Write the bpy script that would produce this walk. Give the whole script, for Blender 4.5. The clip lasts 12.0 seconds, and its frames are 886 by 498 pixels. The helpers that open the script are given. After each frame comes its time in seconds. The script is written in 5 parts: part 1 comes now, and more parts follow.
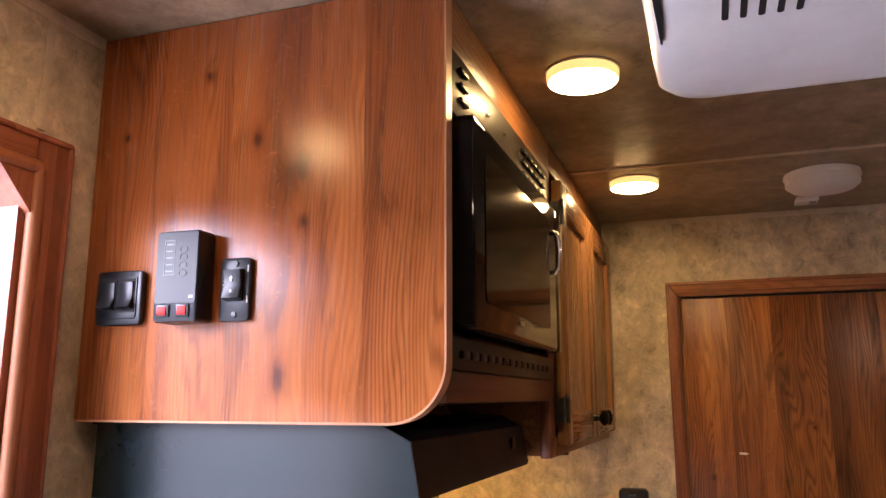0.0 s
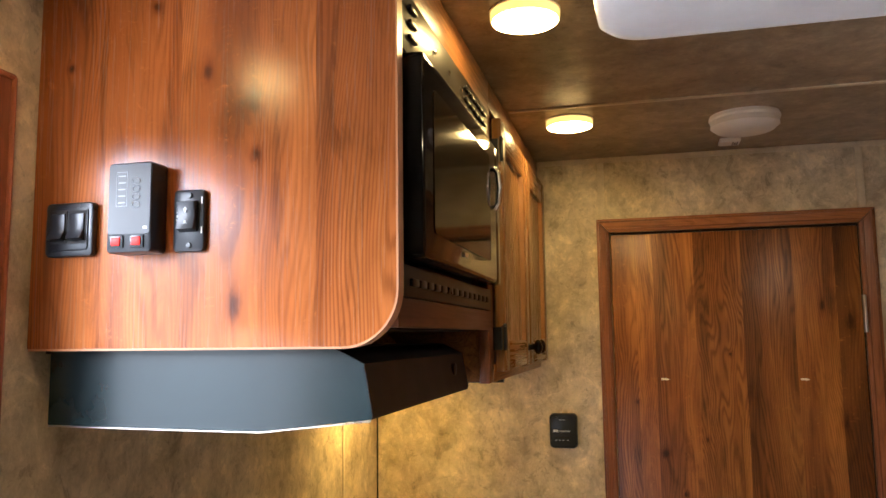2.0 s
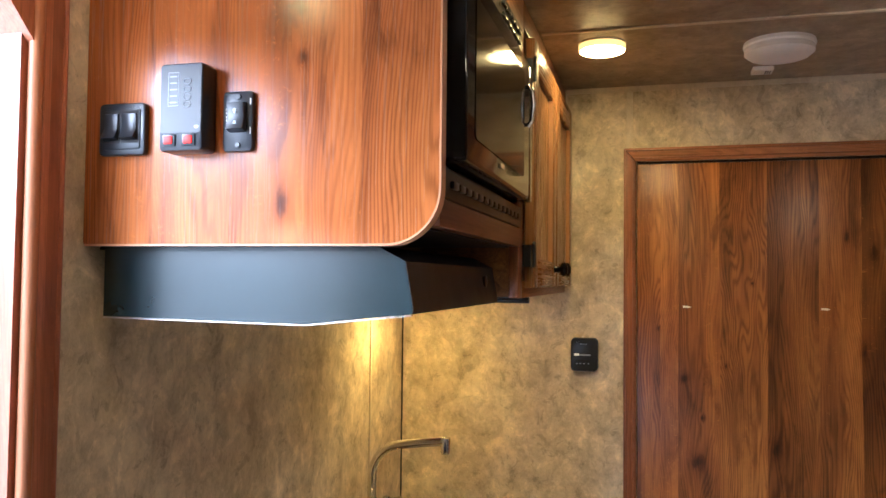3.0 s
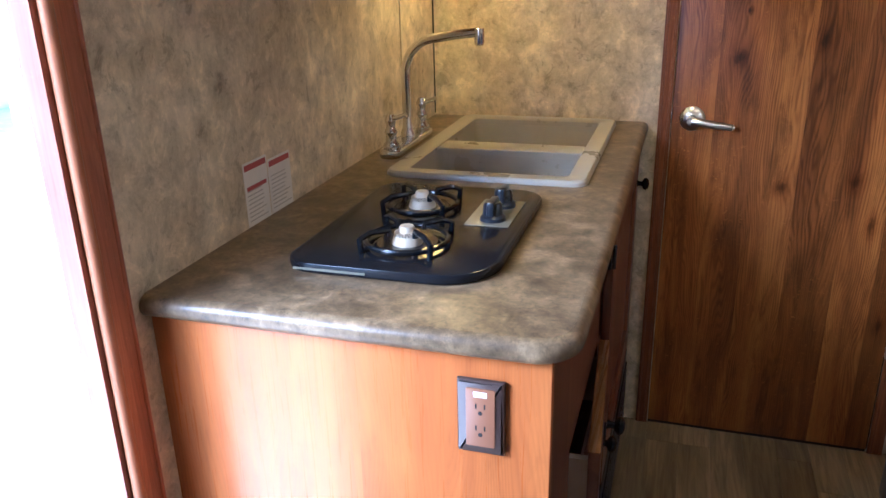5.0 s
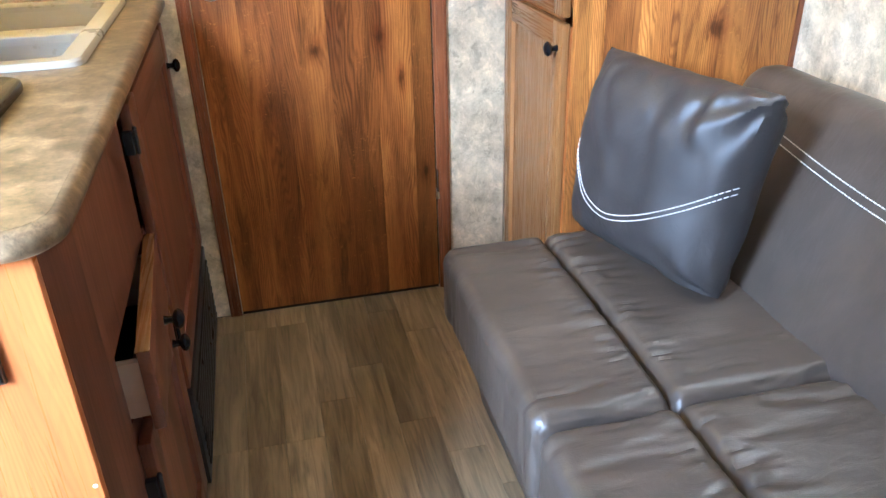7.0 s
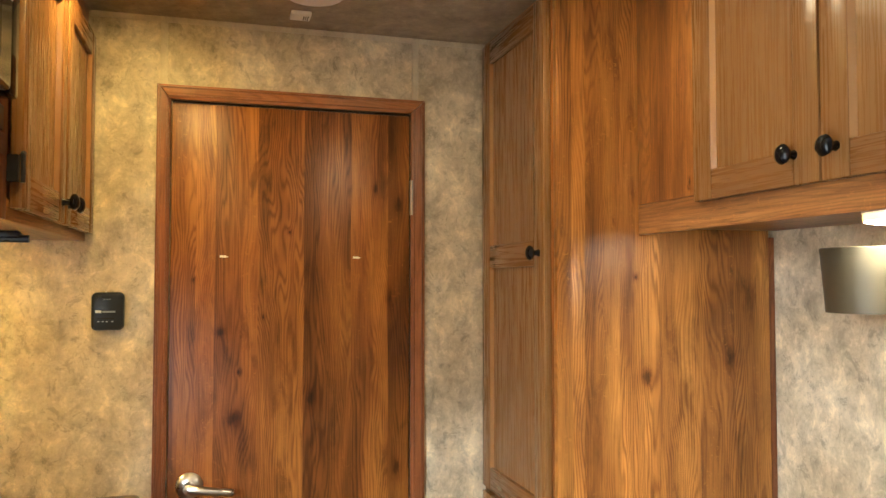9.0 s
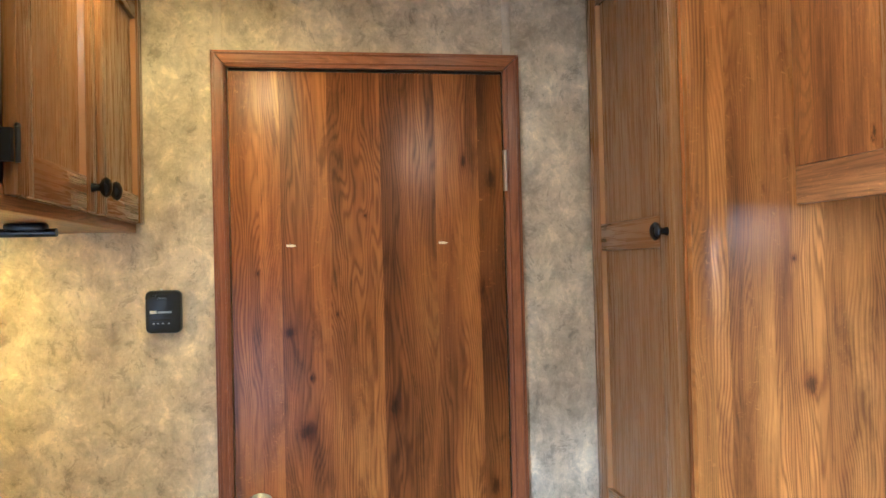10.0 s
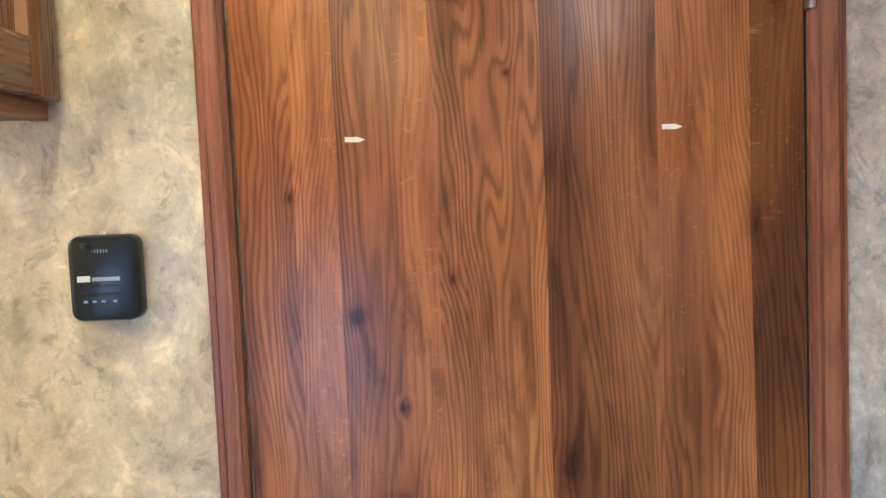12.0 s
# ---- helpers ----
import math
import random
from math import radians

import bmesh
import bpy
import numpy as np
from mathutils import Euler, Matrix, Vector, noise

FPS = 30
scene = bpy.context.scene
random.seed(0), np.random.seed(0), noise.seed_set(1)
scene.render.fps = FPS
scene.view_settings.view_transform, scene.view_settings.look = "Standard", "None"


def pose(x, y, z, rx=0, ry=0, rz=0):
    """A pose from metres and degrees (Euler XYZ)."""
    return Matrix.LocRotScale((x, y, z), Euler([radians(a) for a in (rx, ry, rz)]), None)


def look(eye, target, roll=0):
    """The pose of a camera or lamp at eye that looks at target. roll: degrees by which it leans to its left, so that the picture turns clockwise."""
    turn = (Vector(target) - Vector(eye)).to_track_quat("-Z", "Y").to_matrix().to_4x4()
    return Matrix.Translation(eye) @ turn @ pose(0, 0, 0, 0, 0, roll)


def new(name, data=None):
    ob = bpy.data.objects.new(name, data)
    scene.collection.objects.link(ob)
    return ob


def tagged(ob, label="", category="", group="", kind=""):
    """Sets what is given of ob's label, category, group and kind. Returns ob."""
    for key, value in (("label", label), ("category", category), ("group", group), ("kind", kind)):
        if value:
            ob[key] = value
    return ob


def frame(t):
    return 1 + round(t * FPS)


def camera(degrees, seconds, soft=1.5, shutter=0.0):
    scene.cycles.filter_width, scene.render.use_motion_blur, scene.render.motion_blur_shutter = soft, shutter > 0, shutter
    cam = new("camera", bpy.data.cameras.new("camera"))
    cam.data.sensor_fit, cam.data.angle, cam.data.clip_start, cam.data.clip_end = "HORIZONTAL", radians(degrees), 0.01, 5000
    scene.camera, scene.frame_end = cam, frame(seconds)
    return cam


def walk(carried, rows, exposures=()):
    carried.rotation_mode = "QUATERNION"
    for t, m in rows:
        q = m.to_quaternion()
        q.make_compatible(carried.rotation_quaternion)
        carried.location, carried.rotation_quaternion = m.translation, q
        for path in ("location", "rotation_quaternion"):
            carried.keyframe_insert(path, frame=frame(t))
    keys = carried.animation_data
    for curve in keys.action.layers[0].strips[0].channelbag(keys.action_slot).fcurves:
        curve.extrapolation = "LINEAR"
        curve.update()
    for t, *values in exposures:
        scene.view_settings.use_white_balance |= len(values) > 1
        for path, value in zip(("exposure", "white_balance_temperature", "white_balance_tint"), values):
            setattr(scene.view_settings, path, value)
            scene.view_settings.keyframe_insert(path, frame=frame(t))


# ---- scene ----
cam = camera(59.4, 12.0)
PATH = [
    (0, (0.715, -2.033, 1.597), (0.076, -0.176, 1.974), 0.0),
    (0.5, (0.683, -2.048, 1.593), (0.202, -0.142, 1.962), -0.7),
    (1, (0.687, -2.057, 1.593), (0.267, -0.127, 1.911), -1.7),
    (1.5, (0.699, -2.07, 1.589), (0.265, -0.137, 1.863), -1.3),
    (2, (0.706, -2.076, 1.581), (0.23, -0.147, 1.806), -0.7),
    (2.5, (0.695, -2.098, 1.564), (0.192, -0.169, 1.726), 0.1),
    (2.7, (0.688, -2.106, 1.556), (0.185, -0.175, 1.69), 0.4),
    (4.3, (0.687, -2.112, 1.365), (0.074, -0.248, 0.975), 0.2),
    (4.5, (0.684, -2.107, 1.344), (0.08, -0.262, 0.864), -0.3),
    (5, (0.68, -2.097, 1.32), (0.113, -0.312, 0.619), -1.4),
    (5.5, (0.699, -2.068, 1.258), (0.336, -0.329, 0.339), -3.4),
    (6, (0.735, -2.039, 1.222), (0.738, -0.329, 0.186), -3.3),
    (6.5, (0.778, -2.029, 1.213), (1.055, -0.353, 0.158), -2.9),
    (7, (0.794, -2.024, 1.216), (1.187, -0.298, 0.286), -1.6),
    (7.5, (0.78, -2.031, 1.251), (1.141, -0.144, 0.696), 0.1),
    (7.7, (0.782, -2.033, 1.264), (1.144, -0.11, 0.85), 0.7),
    (9.3, (0.758, -1.933, 1.431), (1.327, -0.018, 1.528), -0.1),
    (9.5, (0.804, -1.879, 1.434), (1.286, 0.06, 1.518), -0.5),
    (10, (0.828, -1.687, 1.425), (1.146, 0.287, 1.459), -1.4),
    (10.5, (0.777, -1.486, 1.406), (1.023, 0.497, 1.319), -2.6),
    (10.8, (0.76, -1.372, 1.42), (0.989, 0.611, 1.305), -3.5),
    (11, (0.753, -1.277, 1.402), (0.981, 0.708, 1.309), -3.7),
    (11.5, (0.845, -1.032, 1.403), (0.923, 0.964, 1.309), -2.7),
    (12, (0.854, -0.812, 1.404), (0.865, 1.183, 1.273), -2.4),
]
EXPOSURE = [(0, 2.0, 5700, 32), (0.5, 2.15, 5700, 19), (2.7, 2.42, 5250, 13), (4.3, 3.05, 4050, 15), (5.6, 2.5, 4650, 15), (6.5, 3.1, 4500, -2), (7, 3.85, 4500, 7), (7.7, 3.6, 4050, 20), (9.3, 3.1, 6000, 3), (9.8, 3.2, 4900, 5), (10.6, 3.35, 4100, 7), (12, 3.58, 3950, 7)]
walk(cam, [(t, look(eye, target, roll)) for t, eye, target, roll in PATH], EXPOSURE)

# ---------------------------------------------------------------- world and light
world = bpy.data.worlds.new("world")
scene.world = world
world.use_nodes = True
wn = world.node_tree.nodes
sky = wn.new("ShaderNodeTexSky")
sky.sky_type, sky.sun_disc = "NISHITA", False
sky.sun_elevation, sky.sun_rotation = radians(52), radians(-22)
wn["Background"].inputs["Strength"].default_value = 0.15
world.node_tree.links.new(sky.outputs[0], wn["Background"].inputs["Color"])

sun = new("sun", bpy.data.lights.new("sun", "SUN"))
sun.data.energy, sun.data.angle, sun.data.color = 5.0, radians(0.5), (1, 0.95, 0.88)
sun.matrix_world = look((-2.0, 5, 7), (0, 0, 0))

# sky light that falls in through the open entry door
portal = new("door_daylight", bpy.data.lights.new("door_daylight", "AREA"))
portal.data.shape, portal.data.size, portal.data.size_y = "RECTANGLE", 2.4, 1.6
portal.data.energy, portal.data.color = 120.0, (0.98, 0.97, 0.95)
portal.matrix_world = look((-1.9, -3.75, 2.75), (0.5, -1.3, 0.5))


# ---------------------------------------------------------------- materials
def material(name, rough=0.5, metal=0.0, color=(0.5, 0.5, 0.5), coat=0.0):
    m = bpy.data.materials.new(name)
    m.use_nodes = True
    b = m.node_tree.nodes["Principled BSDF"]
    b.inputs["Base Color"].default_value = (*color, 1)
    b.inputs["Roughness"].default_value = rough
    b.inputs["Metallic"].default_value = metal
    b.inputs["Coat Weight"].default_value = coat
    return m, m.node_tree, b


def coords(nt, scale=(1, 1, 1), jitter=0.0):
    tc = nt.nodes.new("ShaderNodeTexCoord")
    mp = nt.nodes.new("ShaderNodeMapping")
    mp.inputs["Scale"].default_value = scale
    if jitter:
        oi = nt.nodes.new("ShaderNodeObjectInfo")
        mul = nt.nodes.new("ShaderNodeVectorMath")
        mul.operation = "SCALE"
        cmb = nt.nodes.new("ShaderNodeCombineXYZ")
        for k in range(3):
            nt.links.new(oi.outputs["Random"], cmb.inputs[k])
        mul.inputs["Scale"].default_value = jitter
        nt.links.new(cmb.outputs[0], mul.inputs[0])
        add = nt.nodes.new("ShaderNodeVectorMath")
        nt.links.new(tc.outputs["Object"], add.inputs[0])
        nt.links.new(mul.outputs[0], add.inputs[1])
        nt.links.new(add.outputs[0], mp.inputs["Vector"])
    else:
        nt.links.new(tc.outputs["Object"], mp.inputs["Vector"])
    return mp.outputs[0]


def noise_tex(nt, vec, scale, detail=4, rough=0.55, dist=0.0):
    n = nt.nodes.new("ShaderNodeTexNoise")
    n.inputs["Scale"].default_value = scale
    n.inputs["Detail"].default_value = detail
    n.inputs["Roughness"].default_value = rough
    n.inputs["Distortion"].default_value = dist
    nt.links.new(vec, n.inputs["Vector"])
    return n.outputs["Fac"]


def ramp(nt, fac, stops):
    r = nt.nodes.new("ShaderNodeValToRGB")
    e = r.color_ramp.elements
    while len(e) < len(stops):
        e.new(0.5)
    for el, (p, c) in zip(e, stops):
        el.position, el.color = p, (*c, 1) if len(c) == 3 else c
    nt.links.new(fac, r.inputs[0])
    return r.outputs[0]


def mix(nt, a, b, fac, mode="MIX"):
    m = nt.nodes.new("ShaderNodeMix")
    m.data_type, m.blend_type = "RGBA", mode
    for value, sock in ((fac, m.inputs[0]), (a, m.inputs[6]), (b, m.inputs[7])):
        if isinstance(value, (int, float)):
            sock.default_value = value
        elif isinstance(value, tuple):
            sock.default_value = (*value, 1)
        else:
            nt.links.new(value, sock)
    return m.outputs[2]


def bump(nt, bsdf, height, strength=0.2, distance=0.002):
    b = nt.nodes.new("ShaderNodeBump")
    b.inputs["Strength"].default_value = strength
    b.inputs["Distance"].default_value = distance
    nt.links.new(height, b.inputs["Height"])
    nt.links.new(b.outputs[0], bsdf.inputs["Normal"])


def grey(v):
    return (v, v, v)


def calc(nt, op, a, b=0.0):
    n = nt.nodes.new("ShaderNodeMath")
    n.operation = op
    for value, sock in ((a, n.inputs[0]), (b, n.inputs[1])):
        if isinstance(value, (int, float)):
            sock.default_value = value
        else:
            nt.links.new(value, sock)
    return n.outputs[0]


def wood(name, light, mid, dark, axis=2, rough=0.3, knots=True, grain=1.0, board=0.085):
    """Printed oak boards along the given axis: each board has its own tone, arched grain, pores and a few knots."""
    m, nt, b = material(name, rough)
    b.inputs["Specular IOR Level"].default_value = 0.4

    def along(c, l):
        v = [c, c, c]
        v[axis] = l
        return tuple(v)

    def scaled(vec, scale):
        mp = nt.nodes.new("ShaderNodeMapping")
        mp.inputs["Scale"].default_value = scale
        nt.links.new(vec, mp.inputs["Vector"])
        return mp.outputs[0]
    base = coords(nt, (1, 1, 1), 9)
    sep = nt.nodes.new("ShaderNodeSeparateXYZ")
    nt.links.new(base, sep.inputs[0])
    cross = [k for k in range(3) if k != axis]
    across = calc(nt, "ADD", sep.outputs[cross[0]], sep.outputs[cross[1]])
    wob = noise_tex(nt, scaled(base, along(3, 0.8)), 1.0, 2, 0.5)
    across = calc(nt, "ADD", across, calc(nt, "MULTIPLY", wob, 0.012))
    ident = calc(nt, "FLOOR", calc(nt, "DIVIDE", across, board))
    wnoise = nt.nodes.new("ShaderNodeTexWhiteNoise")
    wnoise.noise_dimensions = "1D"
    nt.links.new(ident, wnoise.inputs["W"])
    shift = nt.nodes.new("ShaderNodeVectorMath")
    shift.operation = "SCALE"
    shift.inputs["Scale"].default_value = 5.0
    nt.links.new(wnoise.outputs["Color"], shift.inputs[0])
    moved = nt.nodes.new("ShaderNodeVectorMath")
    nt.links.new(base, moved.inputs[0])
    nt.links.new(shift.outputs[0], moved.inputs[1])
    vec = moved.outputs[0]
    broad = noise_tex(nt, scaled(vec, along(9, 0.9)), 1.0, 4, 0.6, 0.4)
    field = noise_tex(nt, scaled(vec, along(8.5, 0.75)), 1.0, 2, 0.45, 0.25)
    arches = calc(nt, "SINE", calc(nt, "MULTIPLY", field, 230.0))
    fine = noise_tex(nt, scaled(vec, along(240, 6)), 1.0, 4, 0.6, 0.6)
    pores = noise_tex(nt, scaled(vec, along(420, 16)), 1.0, 2, 0.5)
    fleck = noise_tex(nt, scaled(vec, along(75, 48)), 1.0, 4, 0.65, 2.2)
    col = ramp(nt, broad, [(0.34, dark), (0.5, mid), (0.67, light)])
    col = mix(nt, col, ramp(nt, wnoise.outputs["Value"], [(0.0, grey(0.70)), (0.5, grey(0.97)), (1.0, grey(1.22))]), 0.85 * grain, "MULTIPLY")
    half = nt.nodes.new("ShaderNodeMapRange")
    half.inputs["From Min"].default_value = -1.0
    nt.links.new(arches, half.inputs["Value"])
    col = mix(nt, col, ramp(nt, half.outputs[0], [(0.0, grey(0.5)), (0.35, grey(0.93)), (1.0, grey(1.08))]), 0.36 * grain, "MULTIPLY")
    col = mix(nt, col, ramp(nt, fine, [(0.34, grey(0.55)), (0.5, grey(1.0)), (0.7, grey(1.2))]), 0.5 * grain, "MULTIPLY")
    col = mix(nt, col, ramp(nt, pores, [(0.32, grey(0.45)), (0.42, grey(1.0))]), 0.4 * grain, "MULTIPLY")
    col = mix(nt, col, ramp(nt, fleck, [(0.58, grey(1.0)), (0.66, (1.5, 1.45, 1.2))]), 0.5 * grain, "MULTIPLY")
    if knots:
        blot = noise_tex(nt, scaled(vec, along(24, 8)), 1.0, 5, 0.68, 1.2)
        col = mix(nt, col, ramp(nt, blot, [(0.33, grey(0.55)), (0.47, grey(0.98)), (0.62, grey(1.1))]), 0.45 * grain, "MULTIPLY")
        v = nt.nodes.new("ShaderNodeTexVoronoi")
        v.inputs["Scale"].default_value = 1.0
        flat = nt.nodes.new("ShaderNodeCombineXYZ")
        nt.links.new(calc(nt, "MULTIPLY", across, 5.0), flat.inputs[0])
        nt.links.new(calc(nt, "MULTIPLY", sep.outputs[axis], 2.3), flat.inputs[1])
        kb = flat.outputs[0]
        v.voronoi_dimensions = "2D"
        wn_ = nt.nodes.new("ShaderNodeTexNoise")
        wn_.inputs["Scale"].default_value = 3.5
        wn_.inputs["Detail"].default_value = 8
        wn_.inputs["Roughness"].default_value = 0.7
        nt.links.new(kb, wn_.inputs["Vector"])
        sc = nt.nodes.new("ShaderNodeVectorMath")
        sc.operation = "SCALE"
        sc.inputs["Scale"].default_value = 0.42
        nt.links.new(wn_.outputs["Color"], sc.inputs[0])
        warp = nt.nodes.new("ShaderNodeVectorMath")
        nt.links.new(kb, warp.inputs[0])
        nt.links.new(sc.outputs[0], warp.inputs[1])
        nt.links.new(warp.outputs[0], v.inputs["Vector"])
        sepc = nt.nodes.new("ShaderNodeSeparateColor")
        nt.links.new(v.outputs["Color"], sepc.inputs[0])
        size = calc(nt, "MULTIPLY_ADD", sepc.outputs[0], 1.0)
        size.node.inputs[2].default_value = 0.25
        dist = calc(nt, "DIVIDE", v.outputs["Distance"], size)
        knot = ramp(nt, dist, [(0.0, (0.10, 0.07, 0.06)), (0.035, (0.22, 0.16, 0.13)), (0.05, (0.55, 0.45, 0.38)), (0.075, (0.78, 0.72, 0.66)), (0.13, grey(1))])
        col = mix(nt, col, knot, 0.92, "MULTIPLY")
    nt.links.new(col, b.inputs["Base Color"])
    rr = nt.nodes.new("ShaderNodeMapRange")
    even = min(1.0, 0.15 + grain)
    rr.inputs["To Min"].default_value, rr.inputs["To Max"].default_value = rough + 0.1 * even, max(0.05, rough - 0.06 * even)
    nt.links.new(fine, rr.inputs["Value"])
    nt.links.new(rr.outputs[0], b.inputs["Roughness"])
    bump(nt, b, fine, 0.07 * even, 0.0005)
    return m


def oak_print(name, light, mid, dark, origin, x0, boards, knots, rough=0.3, spec=0.4, lines=1.0, tick=1.0):
    """Oak-look laminate on an upright sheet along x: boards end at the given x with their own tone and grain, knots sit at (x, z, size, stretch)."""
    m, nt, b = material(name, rough)
    b.inputs["Specular IOR Level"].default_value = spec
    tc = nt.nodes.new("ShaderNodeTexCoord")
    mp = nt.nodes.new("ShaderNodeMapping")
    mp.inputs["Location"].default_value = origin
    nt.links.new(tc.outputs["Object"], mp.inputs["Vector"])
    sep = nt.nodes.new("ShaderNodeSeparateXYZ")
    nt.links.new(mp.outputs[0], sep.inputs[0])
    x, z = sep.outputs[0], sep.outputs[2]

    def plane(sx, sz, shift=None):
        c = nt.nodes.new("ShaderNodeCombineXYZ")
        nt.links.new(calc(nt, "MULTIPLY", x, sx), c.inputs[0])
        nt.links.new(calc(nt, "MULTIPLY", z, sz), c.inputs[2])
        if shift is not None:
            nt.links.new(shift, c.inputs[1])
        return c.outputs[0]
    wob = noise_tex(nt, plane(5, 1.3), 1.0, 3, 0.5)
    xw = calc(nt, "ADD", x, calc(nt, "MULTIPLY", calc(nt, "SUBTRACT", wob, 0.5), 0.016))
    x1 = boards[-1][0]
    place = calc(nt, "DIVIDE", calc(nt, "SUBTRACT", xw, x0), x1 - x0)
    stops, left = [], x0
    for edge, tone in boards:
        stops.append((max(0.0, (left - x0) / (x1 - x0)), grey(tone)))
        left = edge
    tone = ramp(nt, place, stops)
    tone.node.color_ramp.interpolation = "CONSTANT"
    sepc = nt.nodes.new("ShaderNodeSeparateColor")
    nt.links.new(tone, sepc.inputs[0])
    own = calc(nt, "MULTIPLY", sepc.outputs[0], 53.0)
    # knots: ragged ovals, the grain flows round them
    rag = noise_tex(nt, plane(46, 26), 1.0, 5, 0.7)
    near = None
    for kx, kz, size, stretch in knots:
        dx = calc(nt, "DIVIDE", calc(nt, "SUBTRACT", x, kx), size)
        dz = calc(nt, "DIVIDE", calc(nt, "SUBTRACT", z, kz), size * stretch)
        d = calc(nt, "SQRT", calc(nt, "ADD", calc(nt, "MULTIPLY", dx, dx), calc(nt, "MULTIPLY", dz, dz)))
        near = d if near is None else calc(nt, "MINIMUM", near, d)
    field = noise_tex(nt, plane(6.0, 1.1, own), 1.0, 3, 0.5, 0.3)
    if near is not None:
        field = calc(nt, "ADD", field, calc(nt, "MULTIPLY", calc(nt, "POWER", 2.718, calc(nt, "MULTIPLY", near, -0.45)), 0.03))
    fine = noise_tex(nt, plane(230, 5, own), 1.0, 4, 0.62, 0.5)
    phase = calc(nt, "ADD", calc(nt, "MULTIPLY", field, 230.0), calc(nt, "MULTIPLY", fine, 5.5))
    phase = calc(nt, "ADD", phase, calc(nt, "MULTIPLY", x, 1050.0))
    half = nt.nodes.new("ShaderNodeMapRange")
    half.inputs["From Min"].default_value = -1.0
    nt.links.new(calc(nt, "SINE", phase), half.inputs["Value"])
    broad = noise_tex(nt, plane(10, 1.1, own), 1.0, 4, 0.6, 0.5)
    smear = noise_tex(nt, plane(26, 4.5, own), 1.0, 5, 0.66, 1.0)
    pores = noise_tex(nt, plane(430, 13), 1.0, 2, 0.5)
    fleck = noise_tex(nt, plane(70, 120, own), 1.0, 4, 0.65, 1.6)
    mask = noise_tex(nt, plane(11, 1.6, own), 1.0, 2, 0.5)
    col = ramp(nt, broad, [(0.33, dark), (0.5, mid), (0.68, light)])
    col = mix(nt, col, tone, 1.0, "MULTIPLY")
    line = ramp(nt, half.outputs[0], [(0.0, (0.52, 0.46, 0.42)), (0.4, (0.88, 0.86, 0.84)), (0.7, grey(1.04)), (1.0, grey(1.10))])
    col = mix(nt, col, line, calc(nt, "MULTIPLY", ramp(nt, mask, [(0.34, grey(0.12)), (0.60, grey(0.85))]), lines), "MULTIPLY")
    col = mix(nt, col, ramp(nt, fine, [(0.33, grey(0.62)), (0.5, grey(1.0)), (0.7, grey(1.18))]), 0.5 * lines, "MULTIPLY")
    col = mix(nt, col, ramp(nt, smear, [(0.32, (0.42, 0.37, 0.34)), (0.45, grey(0.94)), (0.64, grey(1.16))]), 0.75 * min(1.0, 0.1 + lines), "MULTIPLY")
    col = mix(nt, col, ramp(nt, pores, [(0.31, grey(0.5)), (0.41, grey(1.0))]), 0.35 * lines, "MULTIPLY")
    speck = calc(nt, "MULTIPLY", ramp(nt, fleck, [(0.60, grey(0.0)), (0.68, grey(1.0))]), ramp(nt, mask, [(0.38, grey(0.9)), (0.55, grey(0.0))]))
    col = mix(nt, col, light, calc(nt, "MULTIPLY", speck, 0.8 * tick), "MIX")
    if near is not None:
        edge = calc(nt, "MULTIPLY_ADD", calc(nt, "SUBTRACT", rag, 0.5), 2.4)
        nt.links.new(near, edge.node.inputs[2])
        col = mix(nt, col, ramp(nt, calc(nt, "MULTIPLY", edge, 0.25), [(0.0, (0.16, 0.11, 0.10)), (0.13, (0.26, 0.19, 0.16)), (0.26, (0.62, 0.52, 0.46)), (0.42, (0.86, 0.80, 0.76)), (0.7, grey(1))]), 0.95, "MULTIPLY")
    nt.links.new(col, b.inputs["Base Color"])
    rr = nt.nodes.new("ShaderNodeMapRange")
    rr.inputs["To Min"].default_value, rr.inputs["To Max"].default_value = rough + 0.1, max(0.05, rough - 0.06)
    nt.links.new(fine, rr.inputs["Value"])
    nt.links.new(rr.outputs[0], b.inputs["Roughness"])
    bump(nt, b, half.outputs[0], 0.05, 0.0004)
    return m


